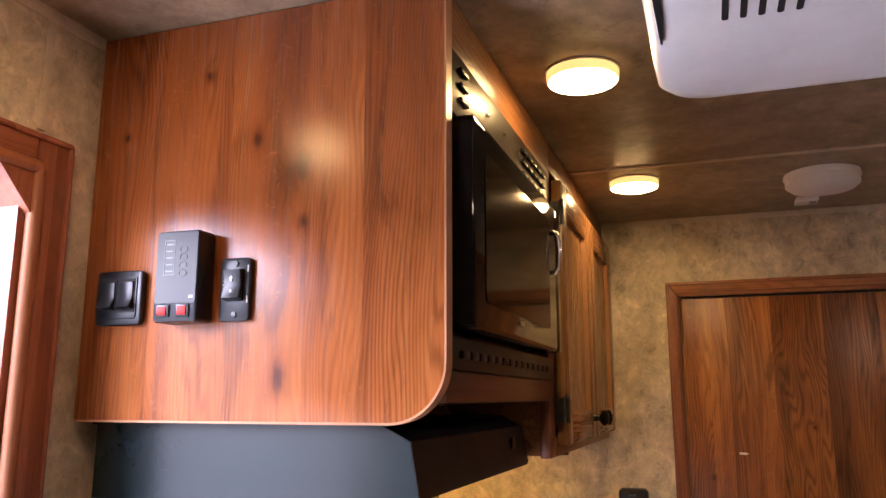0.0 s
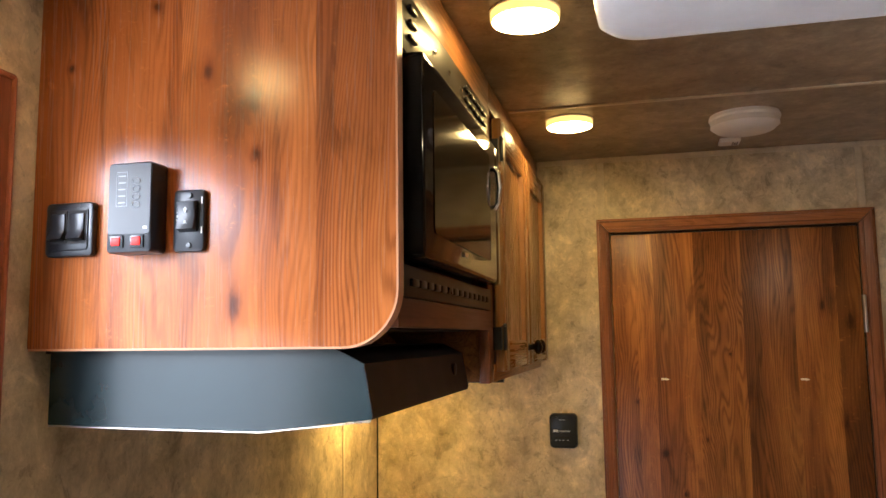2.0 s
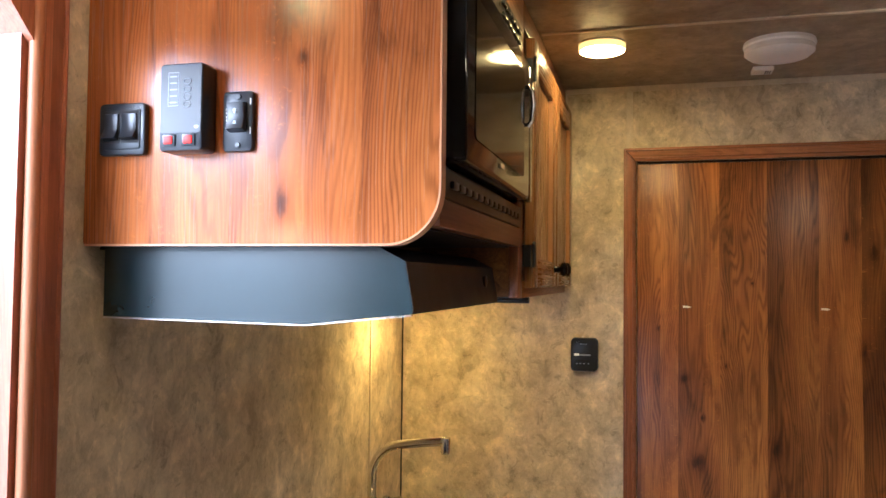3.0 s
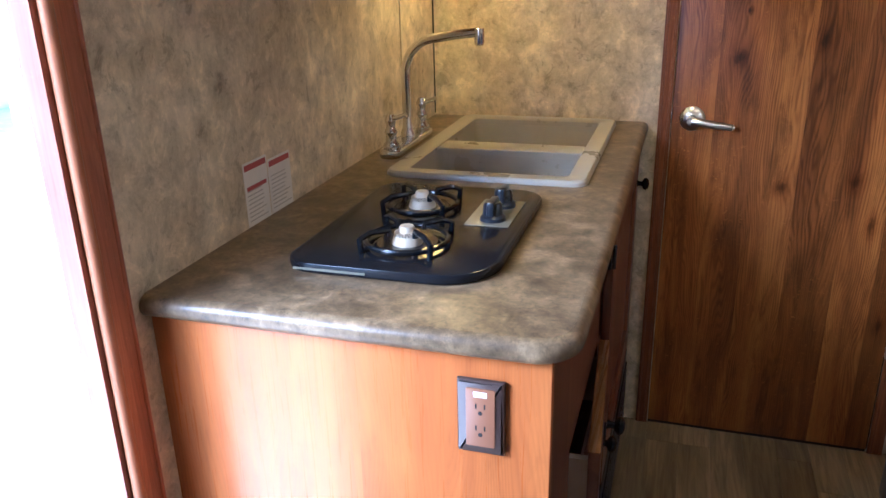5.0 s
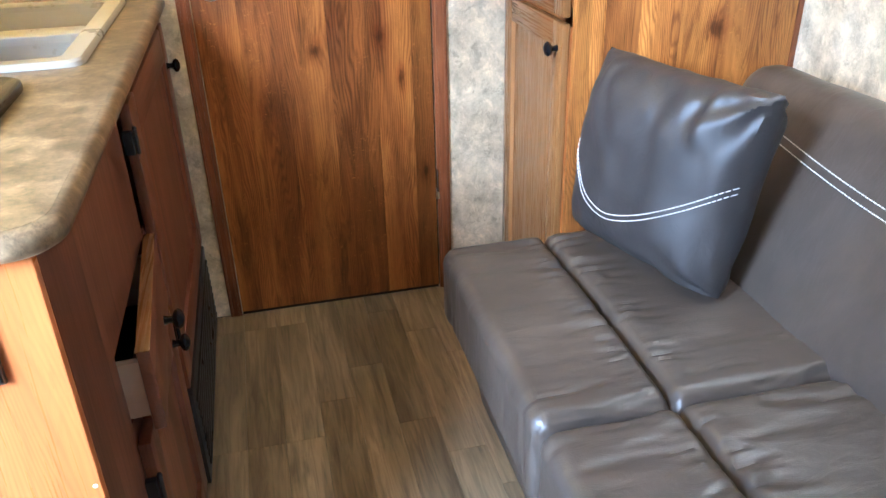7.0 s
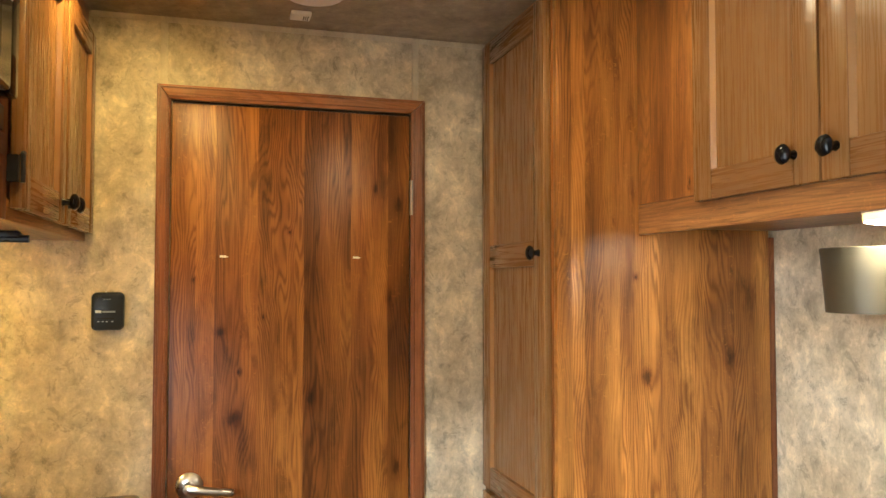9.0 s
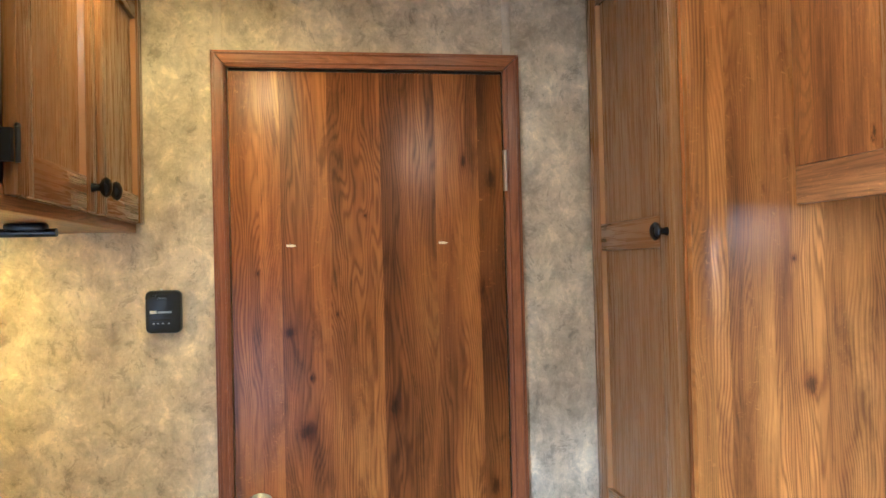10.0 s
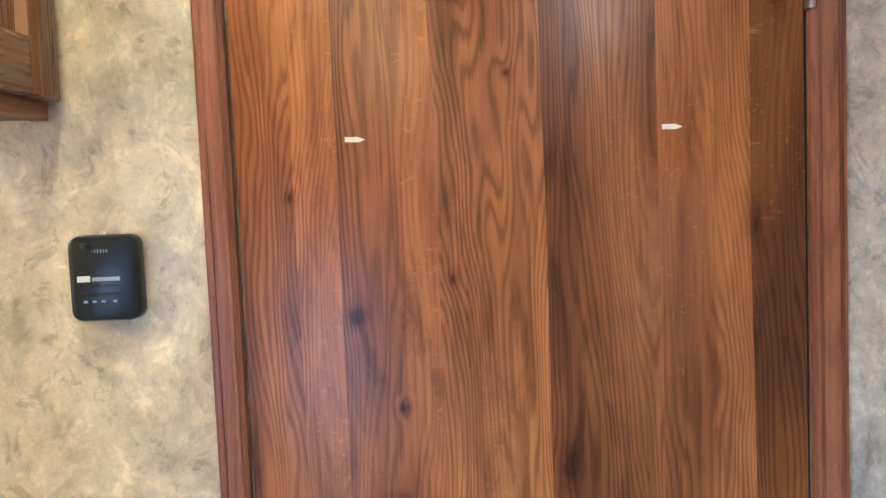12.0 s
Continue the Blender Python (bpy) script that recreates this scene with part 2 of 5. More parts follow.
def mottled(name, tones, rough=0.6, scale=1.0, bump_by=0.15, contrast=1.0):
    """Cloudy printed paper or laminate: big stains, ragged blotches and specks."""
    m, nt, b = material(name, rough)
    vec = coords(nt, (scale, scale, scale * 0.85))
    big = noise_tex(nt, vec, 4.5, 5, 0.62, 0.6)
    medium = noise_tex(nt, vec, 15.0, 6, 0.72, 0.25)
    small = noise_tex(nt, vec, 42.0, 6, 0.72, 0.6)
    tiny = noise_tex(nt, vec, 210.0, 3, 0.6)
    flakes = noise_tex(nt, vec, 19.0, 8, 0.76, 0.6)
    col = ramp(nt, big, [(0.3, tones[0]), (0.5, tones[1]), (0.7, tones[2])])
    col = mix(nt, col, ramp(nt, medium, [(0.33, grey(0.66)), (0.43, grey(0.88)), (0.50, grey(1.02)), (0.60, grey(1.22))]), 0.75 * contrast, "MULTIPLY")
    col = mix(nt, col, ramp(nt, small, [(0.30, grey(0.55)), (0.43, grey(0.92)), (0.56, grey(1.05)), (0.72, grey(1.25))]), 0.5 * contrast, "MULTIPLY")
    col = mix(nt, col, ramp(nt, flakes, [(0.38, grey(0.66)), (0.435, grey(0.98)), (0.54, grey(1.02)), (0.58, grey(1.22))]), 0.8 * contrast, "MULTIPLY")
    col = mix(nt, col, ramp(nt, tiny, [(0.3, grey(0.8)), (0.6, grey(1.08))]), 0.25, "MULTIPLY")
    nt.links.new(col, b.inputs["Base Color"])
    bump(nt, b, tiny, bump_by, 0.0008)
    return m


def worn(name, color, rough, metal=0.0, amount=0.12, scale=40, coat=0.0, bump_by=0.05, spec=0.5):
    """A plain painted, plastic or metal surface with slight smudges."""
    m, nt, b = material(name, rough, metal, color, coat)
    b.inputs["Specular IOR Level"].default_value = spec
    vec = coords(nt, (1, 1, 1), 3)
    n = noise_tex(nt, vec, scale * 0.25, 5, 0.6)
    f = noise_tex(nt, vec, scale * 12, 2, 0.5)
    rr = nt.nodes.new("ShaderNodeMapRange")
    rr.inputs["To Min"].default_value, rr.inputs["To Max"].default_value = max(0.02, rough - amount), min(1, rough + amount)
    nt.links.new(n, rr.inputs["Value"])
    nt.links.new(rr.outputs[0], b.inputs["Roughness"])
    col = mix(nt, color, ramp(nt, n, [(0.3, grey(0.85)), (0.7, grey(1.1))]), 0.7, "MULTIPLY")
    nt.links.new(col, b.inputs["Base Color"])
    bump(nt, b, f, bump_by, 0.0004)
    return m


def leather(name, color, fold=(9, 30, 9), deep=0.14, soft_at=0.31):
    m, nt, b = material(name, 0.42)
    vec = coords(nt)
    pebbles = nt.nodes.new("ShaderNodeTexVoronoi")
    pebbles.inputs["Scale"].default_value = 420
    nt.links.new(vec, pebbles.inputs["Vector"])
    soft = noise_tex(nt, vec, 7, 4, 0.6, 0.8)
    crease = noise_tex(nt, coords(nt, fold), 1.0, 4, 0.65, 1.2)
    col = mix(nt, color, ramp(nt, soft, [(0.3, grey(0.75)), (0.7, grey(1.25))]), 0.8, "MULTIPLY")
    nt.links.new(col, b.inputs["Base Color"])
    rr = nt.nodes.new("ShaderNodeMapRange")
    rr.inputs["To Min"].default_value, rr.inputs["To Max"].default_value = soft_at, soft_at + 0.15
    nt.links.new(soft, rr.inputs["Value"])
    nt.links.new(rr.outputs[0], b.inputs["Roughness"])
    b1 = nt.nodes.new("ShaderNodeBump")
    b1.inputs["Strength"].default_value, b1.inputs["Distance"].default_value = deep, 0.008
    nt.links.new(crease, b1.inputs["Height"])
    b2 = nt.nodes.new("ShaderNodeBump")
    b2.inputs["Strength"].default_value, b2.inputs["Distance"].default_value = 0.12, 0.0006
    nt.links.new(pebbles.outputs["Distance"], b2.inputs["Height"])
    nt.links.new(b1.outputs[0], b2.inputs["Normal"])
    nt.links.new(b2.outputs[0], b.inputs["Normal"])
    return m


def glow(name, color, strength):
    m, nt, b = material(name, 0.4, color=(0.9, 0.9, 0.9))
    b.inputs["Emission Color"].default_value = (*color, 1)
    b.inputs["Emission Strength"].default_value = strength
    return m


OAK = wood("cherry_oak_laminate", (0.52, 0.210, 0.045), (0.36, 0.130, 0.029), (0.16, 0.054, 0.015), 2, 0.30, True, 1.2)
HONEY, AMBER, UMBER = (0.49, 0.192, 0.038), (0.315, 0.110, 0.022), (0.13, 0.040, 0.010)
DOOR_OAK = oak_print("partition_door_oak", HONEY, AMBER, UMBER, (0.942, -0.006, 0.008), 0.647,
                     [(0.706, 0.93), (0.75, 1.10), (0.853, 1.06), (0.965, 0.84), (1.083, 0.78), (1.181, 1.01), (1.24, 0.66)],
                     [(0.986, 1.118, 0.012, 1.9), (0.766, 1.283, 0.008, 1.2), (0.797, 1.073, 0.014, 1.3), (1.187, 1.362, 0.007, 3.2), (0.702, 1.410, 0.004, 1.4),
                      (0.867, 1.319, 0.004, 1.5), (0.810, 1.185, 0.004, 1.2), (0.930, 1.530, 0.004, 1.3), (1.211, 1.605, 0.008, 3.0), (1.149, 1.647, 0.005, 2.5),
                      (1.205, 0.930, 0.010, 2.2), (1.100, 0.772, 0.011, 1.8), (1.153, 0.657, 0.008, 3.0), (0.930, 0.748, 0.012, 1.4), (1.211, 0.385, 0.008, 2.5)], 0.31, 0.36)
WARDROBE_OAK = oak_print("wardrobe_side_oak", (0.56, 0.245, 0.052), (0.39, 0.152, 0.031), (0.20, 0.070, 0.016), (1.72, -0.23, 0), 1.45,
                         [(1.484, 0.80), (1.516, 1.08), (1.60, 0.96), (1.70, 1.12), (1.80, 1.02), (1.89, 0.94), (1.99, 0.82)],
                         [(1.668, 1.200, 0.012, 1.5), (1.880, 1.232, 0.010, 2.2), (1.640, 1.417, 0.005, 1.3), (1.789, 0.835, 0.016, 1.3), (1.668, 1.907, 0.008, 2.0)], 0.30, 0.4)
PANEL = oak_print("overhead_end_oak", (0.47, 0.155, 0.036), (0.36, 0.108, 0.025), (0.20, 0.053, 0.013), (0.22, -0.65, 1.5), 0.0,
                  [(0.10, 0.94), (0.20, 0.98), (0.30, 0.95), (0.37, 1.04), (0.465, 1.0)],
                  [(0.234, 1.890, 0.006, 1.8), (0.292, 1.850, 0.012, 1.5), (0.272, 1.619, 0.007, 2.4), (0.164, 1.978, 0.005, 1.2), (0.048, 1.912, 0.004, 1.2), (0.298, 1.789, 0.005, 1.5)], 0.24, 0.45, 0.85)
BASE_PANEL = oak_print("base_end_oak", (0.45, 0.150, 0.036), (0.38, 0.118, 0.028), (0.29, 0.085, 0.021), (0.28, -0.65, 0), 0.0,
                       [(0.14, 0.98), (0.30, 1.03), (0.42, 0.97), (0.56, 1.0)], [(0.40, 0.30, 0.006, 1.6)], 0.27, 0.38, 0.32, 0.2)
CHERRY = wood("dark_cherry_frame", (0.20, 0.075, 0.036), (0.145, 0.050, 0.025), (0.085, 0.028, 0.015), 2, 0.34, False, 0.7)
CHERRY_Y = wood("dark_cherry_rail", (0.19, 0.070, 0.034), (0.14, 0.048, 0.024), (0.085, 0.028, 0.015), 1, 0.34, False, 0.6)
ENTRYW = wood("reddish_entry_trim", (0.44, 0.155, 0.075), (0.33, 0.110, 0.055), (0.20, 0.058, 0.030), 2, 0.30, False, 0.7)
ENTRYY = wood("reddish_entry_head", (0.44, 0.155, 0.075), (0.33, 0.110, 0.055), (0.20, 0.058, 0.030), 1, 0.30, False, 0.7)
# casing edge in a more orange tone, sunlight on the rounding painted in
ENTRYB = wood("sunlit_entry_edge", (0.42, 0.160, 0.066), (0.35, 0.130, 0.052), (0.27, 0.090, 0.038), 2, 0.5, False, 0.4)
EDGEBAND = worn("pale_edge_band", (0.50, 0.235, 0.105), 0.35)
OAK_X = wood("cherry_oak_rail", (0.40, 0.16, 0.056), (0.29, 0.105, 0.036), (0.16, 0.053, 0.02), 0, 0.32, False)
OAK_Y = wood("cherry_oak_rail_along", (0.36, 0.165, 0.052), (0.26, 0.110, 0.034), (0.13, 0.047, 0.016), 1, 0.32, False, 1.5)
TRIM = wood("cherry_oak_trim", (0.34, 0.125, 0.046), (0.24, 0.083, 0.03), (0.13, 0.042, 0.017), 2, 0.33, False)
DOORWOOD = wood("stained_maple", (0.235, 0.112, 0.034), (0.215, 0.100, 0.030), (0.19, 0.086, 0.025), 2, 0.27, False, 0.06)
# beads paler than the doors: the bevel highlight is put into the colour
BEAD_SHEEN = wood("stained_maple_bead_sheen", (0.38, 0.20, 0.080), (0.34, 0.175, 0.068), (0.30, 0.15, 0.056), 2, 0.25, False, 0.06)
# rails darker than stiles: how light falls on them is in the colour
DOORWOOD_Y = wood("stained_maple_rail", (0.205, 0.094, 0.029), (0.185, 0.082, 0.025), (0.16, 0.070, 0.021), 1, 0.27, False, 0.06)
PAPER = mottled("mottled_wallpaper", [(0.41, 0.325, 0.21), (0.57, 0.470, 0.315), (0.72, 0.62, 0.445)], 0.5, 1.0, 0.12, 1.2)
# the wallpaper again, its tones darkened to hold the shade on the ceiling
CEIL_SHADED = mottled("shaded_ceiling_paper", [(0.24, 0.175, 0.105), (0.33, 0.25, 0.155), (0.42, 0.33, 0.22)], 0.38, 1.0, 0.1, 1.0)
STRIP = mottled("wallpaper_batten", [(0.50, 0.42, 0.29), (0.62, 0.53, 0.38), (0.72, 0.63, 0.46)], 0.45, 1.0, 0.1, 0.4)
STONE = mottled("stone_look_laminate", [(0.062, 0.041, 0.022), (0.122, 0.083, 0.043), (0.22, 0.155, 0.082)], 0.34, 3.6, 0.05, 1.3)
STONE.node_tree.nodes["Principled BSDF"].inputs["Specular IOR Level"].default_value = 0.3
BLACK = worn("black_plastic", (0.014, 0.016, 0.020), 0.30, spec=0.35)
GLOSS = worn("black_gloss", (0.006, 0.006, 0.007), 0.06, amount=0.02)
ENAMEL = worn("black_enamel", (0.008, 0.008, 0.009), 0.17, amount=0.03)
for gm in (GLOSS, ENAMEL):
    gm.node_tree.nodes["Principled BSDF"].inputs["Specular IOR Level"].default_value = 0.2
# teal tint in the black stands in for the outdoors mirrored in the hood
HOODP = worn("black_painted_steel", (0.009, 0.019, 0.021), 0.25, amount=0.03, bump_by=0.0, spec=0.5)
HOODF = worn("matt_black_steel", (0.010, 0.009, 0.010), 0.5, bump_by=0.0, spec=0.25)
GRATE = worn("black_cast_iron", (0.004, 0.005, 0.006), 0.2)
PLATE = worn("dull_silver_plate", (0.15, 0.14, 0.10), 0.4, 0.4)
CHROME = worn("chrome", (0.75, 0.74, 0.72), 0.12, 1.0, 0.06)
NICKEL = worn("satin_nickel", (0.62, 0.60, 0.57), 0.28, 1.0, 0.08)
SINKM = worn("taupe_sink_plastic", (0.34, 0.305, 0.235), 0.3, amount=0.1)
WHITE = worn("white_plastic", (0.82, 0.82, 0.82), 0.38)
CREAM = worn("cream_plastic", (0.86, 0.83, 0.79), 0.4)
BURNER = worn("cast_aluminium", (0.42, 0.35, 0.25), 0.55, 0.15)
BROWNP = worn("brown_plastic", (0.20, 0.085, 0.040), 0.35)
VENTP = worn("dark_vent_plastic", (0.016, 0.013, 0.011), 0.35)
BROWNF = worn("dark_brown_plastic", (0.045, 0.028, 0.022), 0.3)
RED = worn("red_switch", (0.80, 0.018, 0.010), 0.45, spec=0.2)
GREYP = worn("printed_grey", (0.30, 0.33, 0.36), 0.4)
LATCHP = worn("grey_latch_plastic", (0.10, 0.105, 0.11), 0.4)
PRINT = worn("white_print", (0.7, 0.7, 0.68), 0.5)
MARK = worn("faint_print", (0.20, 0.22, 0.24), 0.4)
LABEL = worn("paper_label", (0.80, 0.76, 0.70), 0.6)
LABELR = worn("red_print", (0.35, 0.06, 0.06), 0.6)
LABELG = worn("grey_print", (0.48, 0.44, 0.40), 0.6)
CHIP = worn("pale_filler", (0.85, 0.76, 0.60), 0.7)
BRONZE = worn("bronze_shade", (0.065, 0.052, 0.028), 0.45)
HIDE = leather("charcoal_leather", (0.060, 0.047, 0.036), (11, 30, 11), 0.15, 0.32)
HIDE_P = leather("charcoal_pillow_leather", (0.032, 0.028, 0.026), (26, 26, 14), 0.20, 0.40)
STITCH = worn("white_stitching", (0.62, 0.60, 0.56), 0.7)
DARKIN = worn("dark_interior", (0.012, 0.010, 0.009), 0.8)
BOXWOOD = worn("pale_plywood", (0.45, 0.33, 0.24), 0.6)
CONCRETE = mottled("pale_concrete", [(0.55, 0.53, 0.49), (0.64, 0.62, 0.58), (0.72, 0.70, 0.66)], 0.8, 0.3, 0.15, 0.3)
LEAFW = worn("white_aluminium_skin", (0.78, 0.79, 0.80), 0.35)
SHINGLE = worn("grey_shingle", (0.12, 0.115, 0.11), 0.8)
# matt green panes: the reflected trees are painted as plain colour
PANEG = worn("glass_painted_green_reflection", (0.15, 0.20, 0.17), 0.6, spec=0.15)
FOLIAGE = worn("foliage", (0.06, 0.11, 0.035), 0.6)
BARK = worn("bark", (0.12, 0.085, 0.06), 0.8)
WARM = glow("warm_led", (1.0, 0.64, 0.19), 20.0)
ENTRYL = glow("entry_led", (1.0, 0.62, 0.20), 11.0)
WARMDIM = glow("warm_puck", (1.0, 0.60, 0.13), 38.0)
RIMGLOW = glow("amber_rim", (1.0, 0.56, 0.12), 0.35)
PALE = glow("pale_led", (1.0, 0.76, 0.42), 14.0)
COOL = glow("white_led", (1.0, 0.87, 0.66), 21.0)

mg, ntg, bg = material("window_glass", 0.02)
bg.inputs["Transmission Weight"].default_value = 1.0
bg.inputs["IOR"].default_value = 1.1
GLASS = mg


def floor_material():
    m, nt, b = material("vinyl_plank", 0.42)
    oi = nt.nodes.new("ShaderNodeObjectInfo")
    broad = noise_tex(nt, coords(nt, (9, 1.1, 9), 13), 1.0, 4, 0.6, 0.5)
    fine = noise_tex(nt, coords(nt, (75, 5, 75), 13), 1.0, 5, 0.65, 0.9)
    col = ramp(nt, broad, [(0.28, (0.085, 0.062, 0.036)), (0.5, (0.19, 0.138, 0.077)), (0.75, (0.34, 0.247, 0.140))])
    col = mix(nt, col, ramp(nt, fine, [(0.32, grey(0.5)), (0.6, grey(1.15))]), 0.85, "MULTIPLY")
    col = mix(nt, col, ramp(nt, oi.outputs["Random"], [(0.0, grey(0.78)), (0.5, grey(0.95)), (1.0, grey(1.18))]), 1.0, "MULTIPLY")
    nt.links.new(col, b.inputs["Base Color"])
    bump(nt, b, fine, 0.12, 0.0008)
    return m


PLANK = floor_material()

# ---------------------------------------------------------------- mesh helpers
ORIGIN = {}


def thing(name, label, category, at, group="", kind=""):
    ob = new(name)
    ob.location = at
    ob.empty_display_size = 0.05
    ORIGIN[ob.name] = Vector(at)
    return tagged(ob, label, category, group, kind)


def part(name, bm, mat, parent=None, label=""):
    """Links bm, given in world metres, as one mesh under its thing or part."""
    me = bpy.data.meshes.new(name)
    origin = ORIGIN[parent.name] if parent else Vector()
    bmesh.ops.translate(bm, verts=bm.verts, vec=-origin)
    bmesh.ops.recalc_face_normals(bm, faces=bm.faces)
    for f in bm.faces:
        f.smooth = True
    bm.to_mesh(me)
    bm.free()
    me.set_sharp_from_angle(angle=radians(38))
    me.materials.append(mat)
    ob = new(name, me)
    if parent:
        ob.parent = parent
    ORIGIN[ob.name] = origin
    return tagged(ob, label)


def structure(name, bm, mat, label, category):
    return tagged(part(name, bm, mat), label, category, kind="structure")


def merge(bm, other):
    me = bpy.data.meshes.new("tmp")
    other.to_mesh(me)
    other.free()
    bm.from_mesh(me)
    bpy.data.meshes.remove(me)


def box(x0, x1, y0, y1, z0, z1, bevel=0.0, seg=2, bm=None, turn=None):
    b = bmesh.new()
    bmesh.ops.create_cube(b, size=1)
    bmesh.ops.scale(b, vec=(abs(x1 - x0), abs(y1 - y0), abs(z1 - z0)), verts=b.verts)
    if bevel:
        bmesh.ops.bevel(b, geom=b.edges[:], offset=bevel, segments=seg, profile=0.5, affect="EDGES")
    bmesh.ops.translate(b, vec=((x0 + x1) / 2, (y0 + y1) / 2, (z0 + z1) / 2), verts=b.verts)
    if turn:
        bmesh.ops.transform(b, matrix=turn, verts=b.verts)
    if bm is None:
        return b
    merge(bm, b)
    return bm


AX = {"x": ((0, 1, 0), (0, 0, 1), (1, 0, 0)), "y": ((1, 0, 0), (0, 0, 1), (0, 1, 0)), "z": ((1, 0, 0), (0, 1, 0), (0, 0, 1))}


def prism(points, axis, a, b, bevel=0.0, bm=None, turn=None):
    """Extrudes a 2D outline (the two other axes in order) from a to b along axis."""
    u, v, w = (Vector(k) for k in AX[axis])
    o = bmesh.new()
    lo = [o.verts.new(u * p + v * q + w * a) for p, q in points]
    hi = [o.verts.new(u * p + v * q + w * b) for p, q in points]
    n = len(points)
    for i in range(n):
        o.faces.new((lo[i], lo[(i + 1) % n], hi[(i + 1) % n], hi[i]))
    caps = [o.faces.new(lo), o.faces.new(hi)]
    bmesh.ops.recalc_face_normals(o, faces=o.faces)
    if bevel:
        bmesh.ops.bevel(o, geom=list({e for f in caps for e in f.edges}), offset=bevel, segments=2, profile=0.5, affect="EDGES")
    if turn:
        bmesh.ops.transform(o, matrix=turn, verts=o.verts)
    if bm is None:
        return o
    merge(bm, o)
    return bm


def rounded(x0, x1, y0, y1, radii, seg=7):
    """Rectangle outline with four corner radii, from the lower left, anticlockwise."""
    pts = []
    for (cx, cy, sx, sy, start), r in zip(((x0, y0, 1, 1, 180), (x1, y0, -1, 1, 270), (x1, y1, -1, -1, 0), (x0, y1, 1, -1, 90)), radii):
        if r <= 0:
            pts.append((cx, cy))
            continue
        for k in range(seg + 1):
            a = radians(start + 90 * k / seg)
            pts.append((cx + sx * r + r * math.cos(a), cy + sy * r + r * math.sin(a)))
    return pts


def lathe(profile, at, axis="z", seg=24, bm=None):
    """Turns (radius, height) pairs round an axis through at."""
    u, v, w = (Vector(k) for k in AX[axis])
    o = bmesh.new()
    rings = []
    for r, h in profile:
        if r < 1e-6:
            rings.append([o.verts.new(Vector(at) + w * h)])
        else:
            rings.append([o.verts.new(Vector(at) + w * h + u * r * math.cos(2 * math.pi * k / seg) + v * r * math.sin(2 * math.pi * k / seg)) for k in range(seg)])
    for p, q in zip(rings, rings[1:]):
        for k in range(seg):
            j = (k + 1) % seg
            if len(p) == 1 and len(q) == 1:
                continue
            if len(p) == 1:
                o.faces.new((p[0], q[k], q[j]))
            elif len(q) == 1:
                o.faces.new((p[k], p[j], q[0]))
            else:
                o.faces.new((p[k], p[j], q[j], q[k]))
    for ring in (rings[0], rings[-1]):
        if len(ring) > 2:
            o.faces.new(ring)
    if bm is None:
        return o
    merge(bm, o)
    return bm


def tube(points, radius, seg=10, bm=None, closed=False):
    """A round bar along points; radius may be one number or one for each point."""
    o = bmesh.new()
    pts = [Vector(p) for p in points]
    rad = radius if isinstance(radius, (list, tuple)) else [radius] * len(pts)
    rings = []
    ref = None
    for i, p in enumerate(pts):
        a = pts[i - 1] if i or closed else p
        c = pts[(i + 1) % len(pts)] if i + 1 < len(pts) or closed else p
        d = (c - a).normalized()
        if ref is None:
            ref = d.orthogonal().normalized()
        ref = (ref - d * ref.dot(d)).normalized()
        s = d.cross(ref)
        rings.append([o.verts.new(p + rad[i] * (ref * math.cos(2 * math.pi * k / seg) + s * math.sin(2 * math.pi * k / seg))) for k in range(seg)])
    pairs = list(zip(rings, rings[1:])) + ([(rings[-1], rings[0])] if closed else [])
    for p, q in pairs:
        for k in range(seg):
            o.faces.new((p[k], p[(k + 1) % seg], q[(k + 1) % seg], q[k]))
    if not closed:
        o.faces.new(rings[0])
        o.faces.new(rings[-1])
    if bm is None:
        return o
    merge(bm, o)
    return bm


# ---------------------------------------------------------------- the shell of the trailer
W, H, FRONT = 2.0, 2.05, -3.1
EY0, EY1, EZ = -2.06, -1.385, 1.85          # entry opening in the side wall
T = 0.03

structure("floor", box(-T, W + T, FRONT - T, T, -0.06, -0.004), DARKIN, "subfloor under brown vinyl planks", "floor")
structure("ceiling", box(-T, W + T, FRONT - T, T, H, H + 0.05), CEIL_SHADED, "mottled paper ceiling panels, darkened for shade", "ceiling")
structure("wall_back", box(0, W, 0, T, 0, H), PAPER, "tan mottled wallpaper partition wall", "wall")
structure("wall_right", box(W, W + T, FRONT - T, T, 0, H), PAPER, "tan mottled wallpaper side wall", "wall")
structure("wall_front", box(0, W, FRONT - T, FRONT, 0, H), PAPER, "tan mottled wallpaper end wall", "wall")
lw = box(-T, 0, EY1, T, 0, H)
box(-T, 0, FRONT - T, EY0, 0, H, bm=lw)
box(-T, 0, EY0, EY1, EZ, H, bm=lw)
structure("wall_left", lw, PAPER, "tan mottled wallpaper side wall with entry opening", "wall")

# dark joint where the side wall meets the partition, and the pale cover strip beside it
structure("trim", box(0.0004, 0.0036, -0.0036, -0.0004, 0.91, 1.50), DARKIN, "dark open joint in the wall corner", "trim")
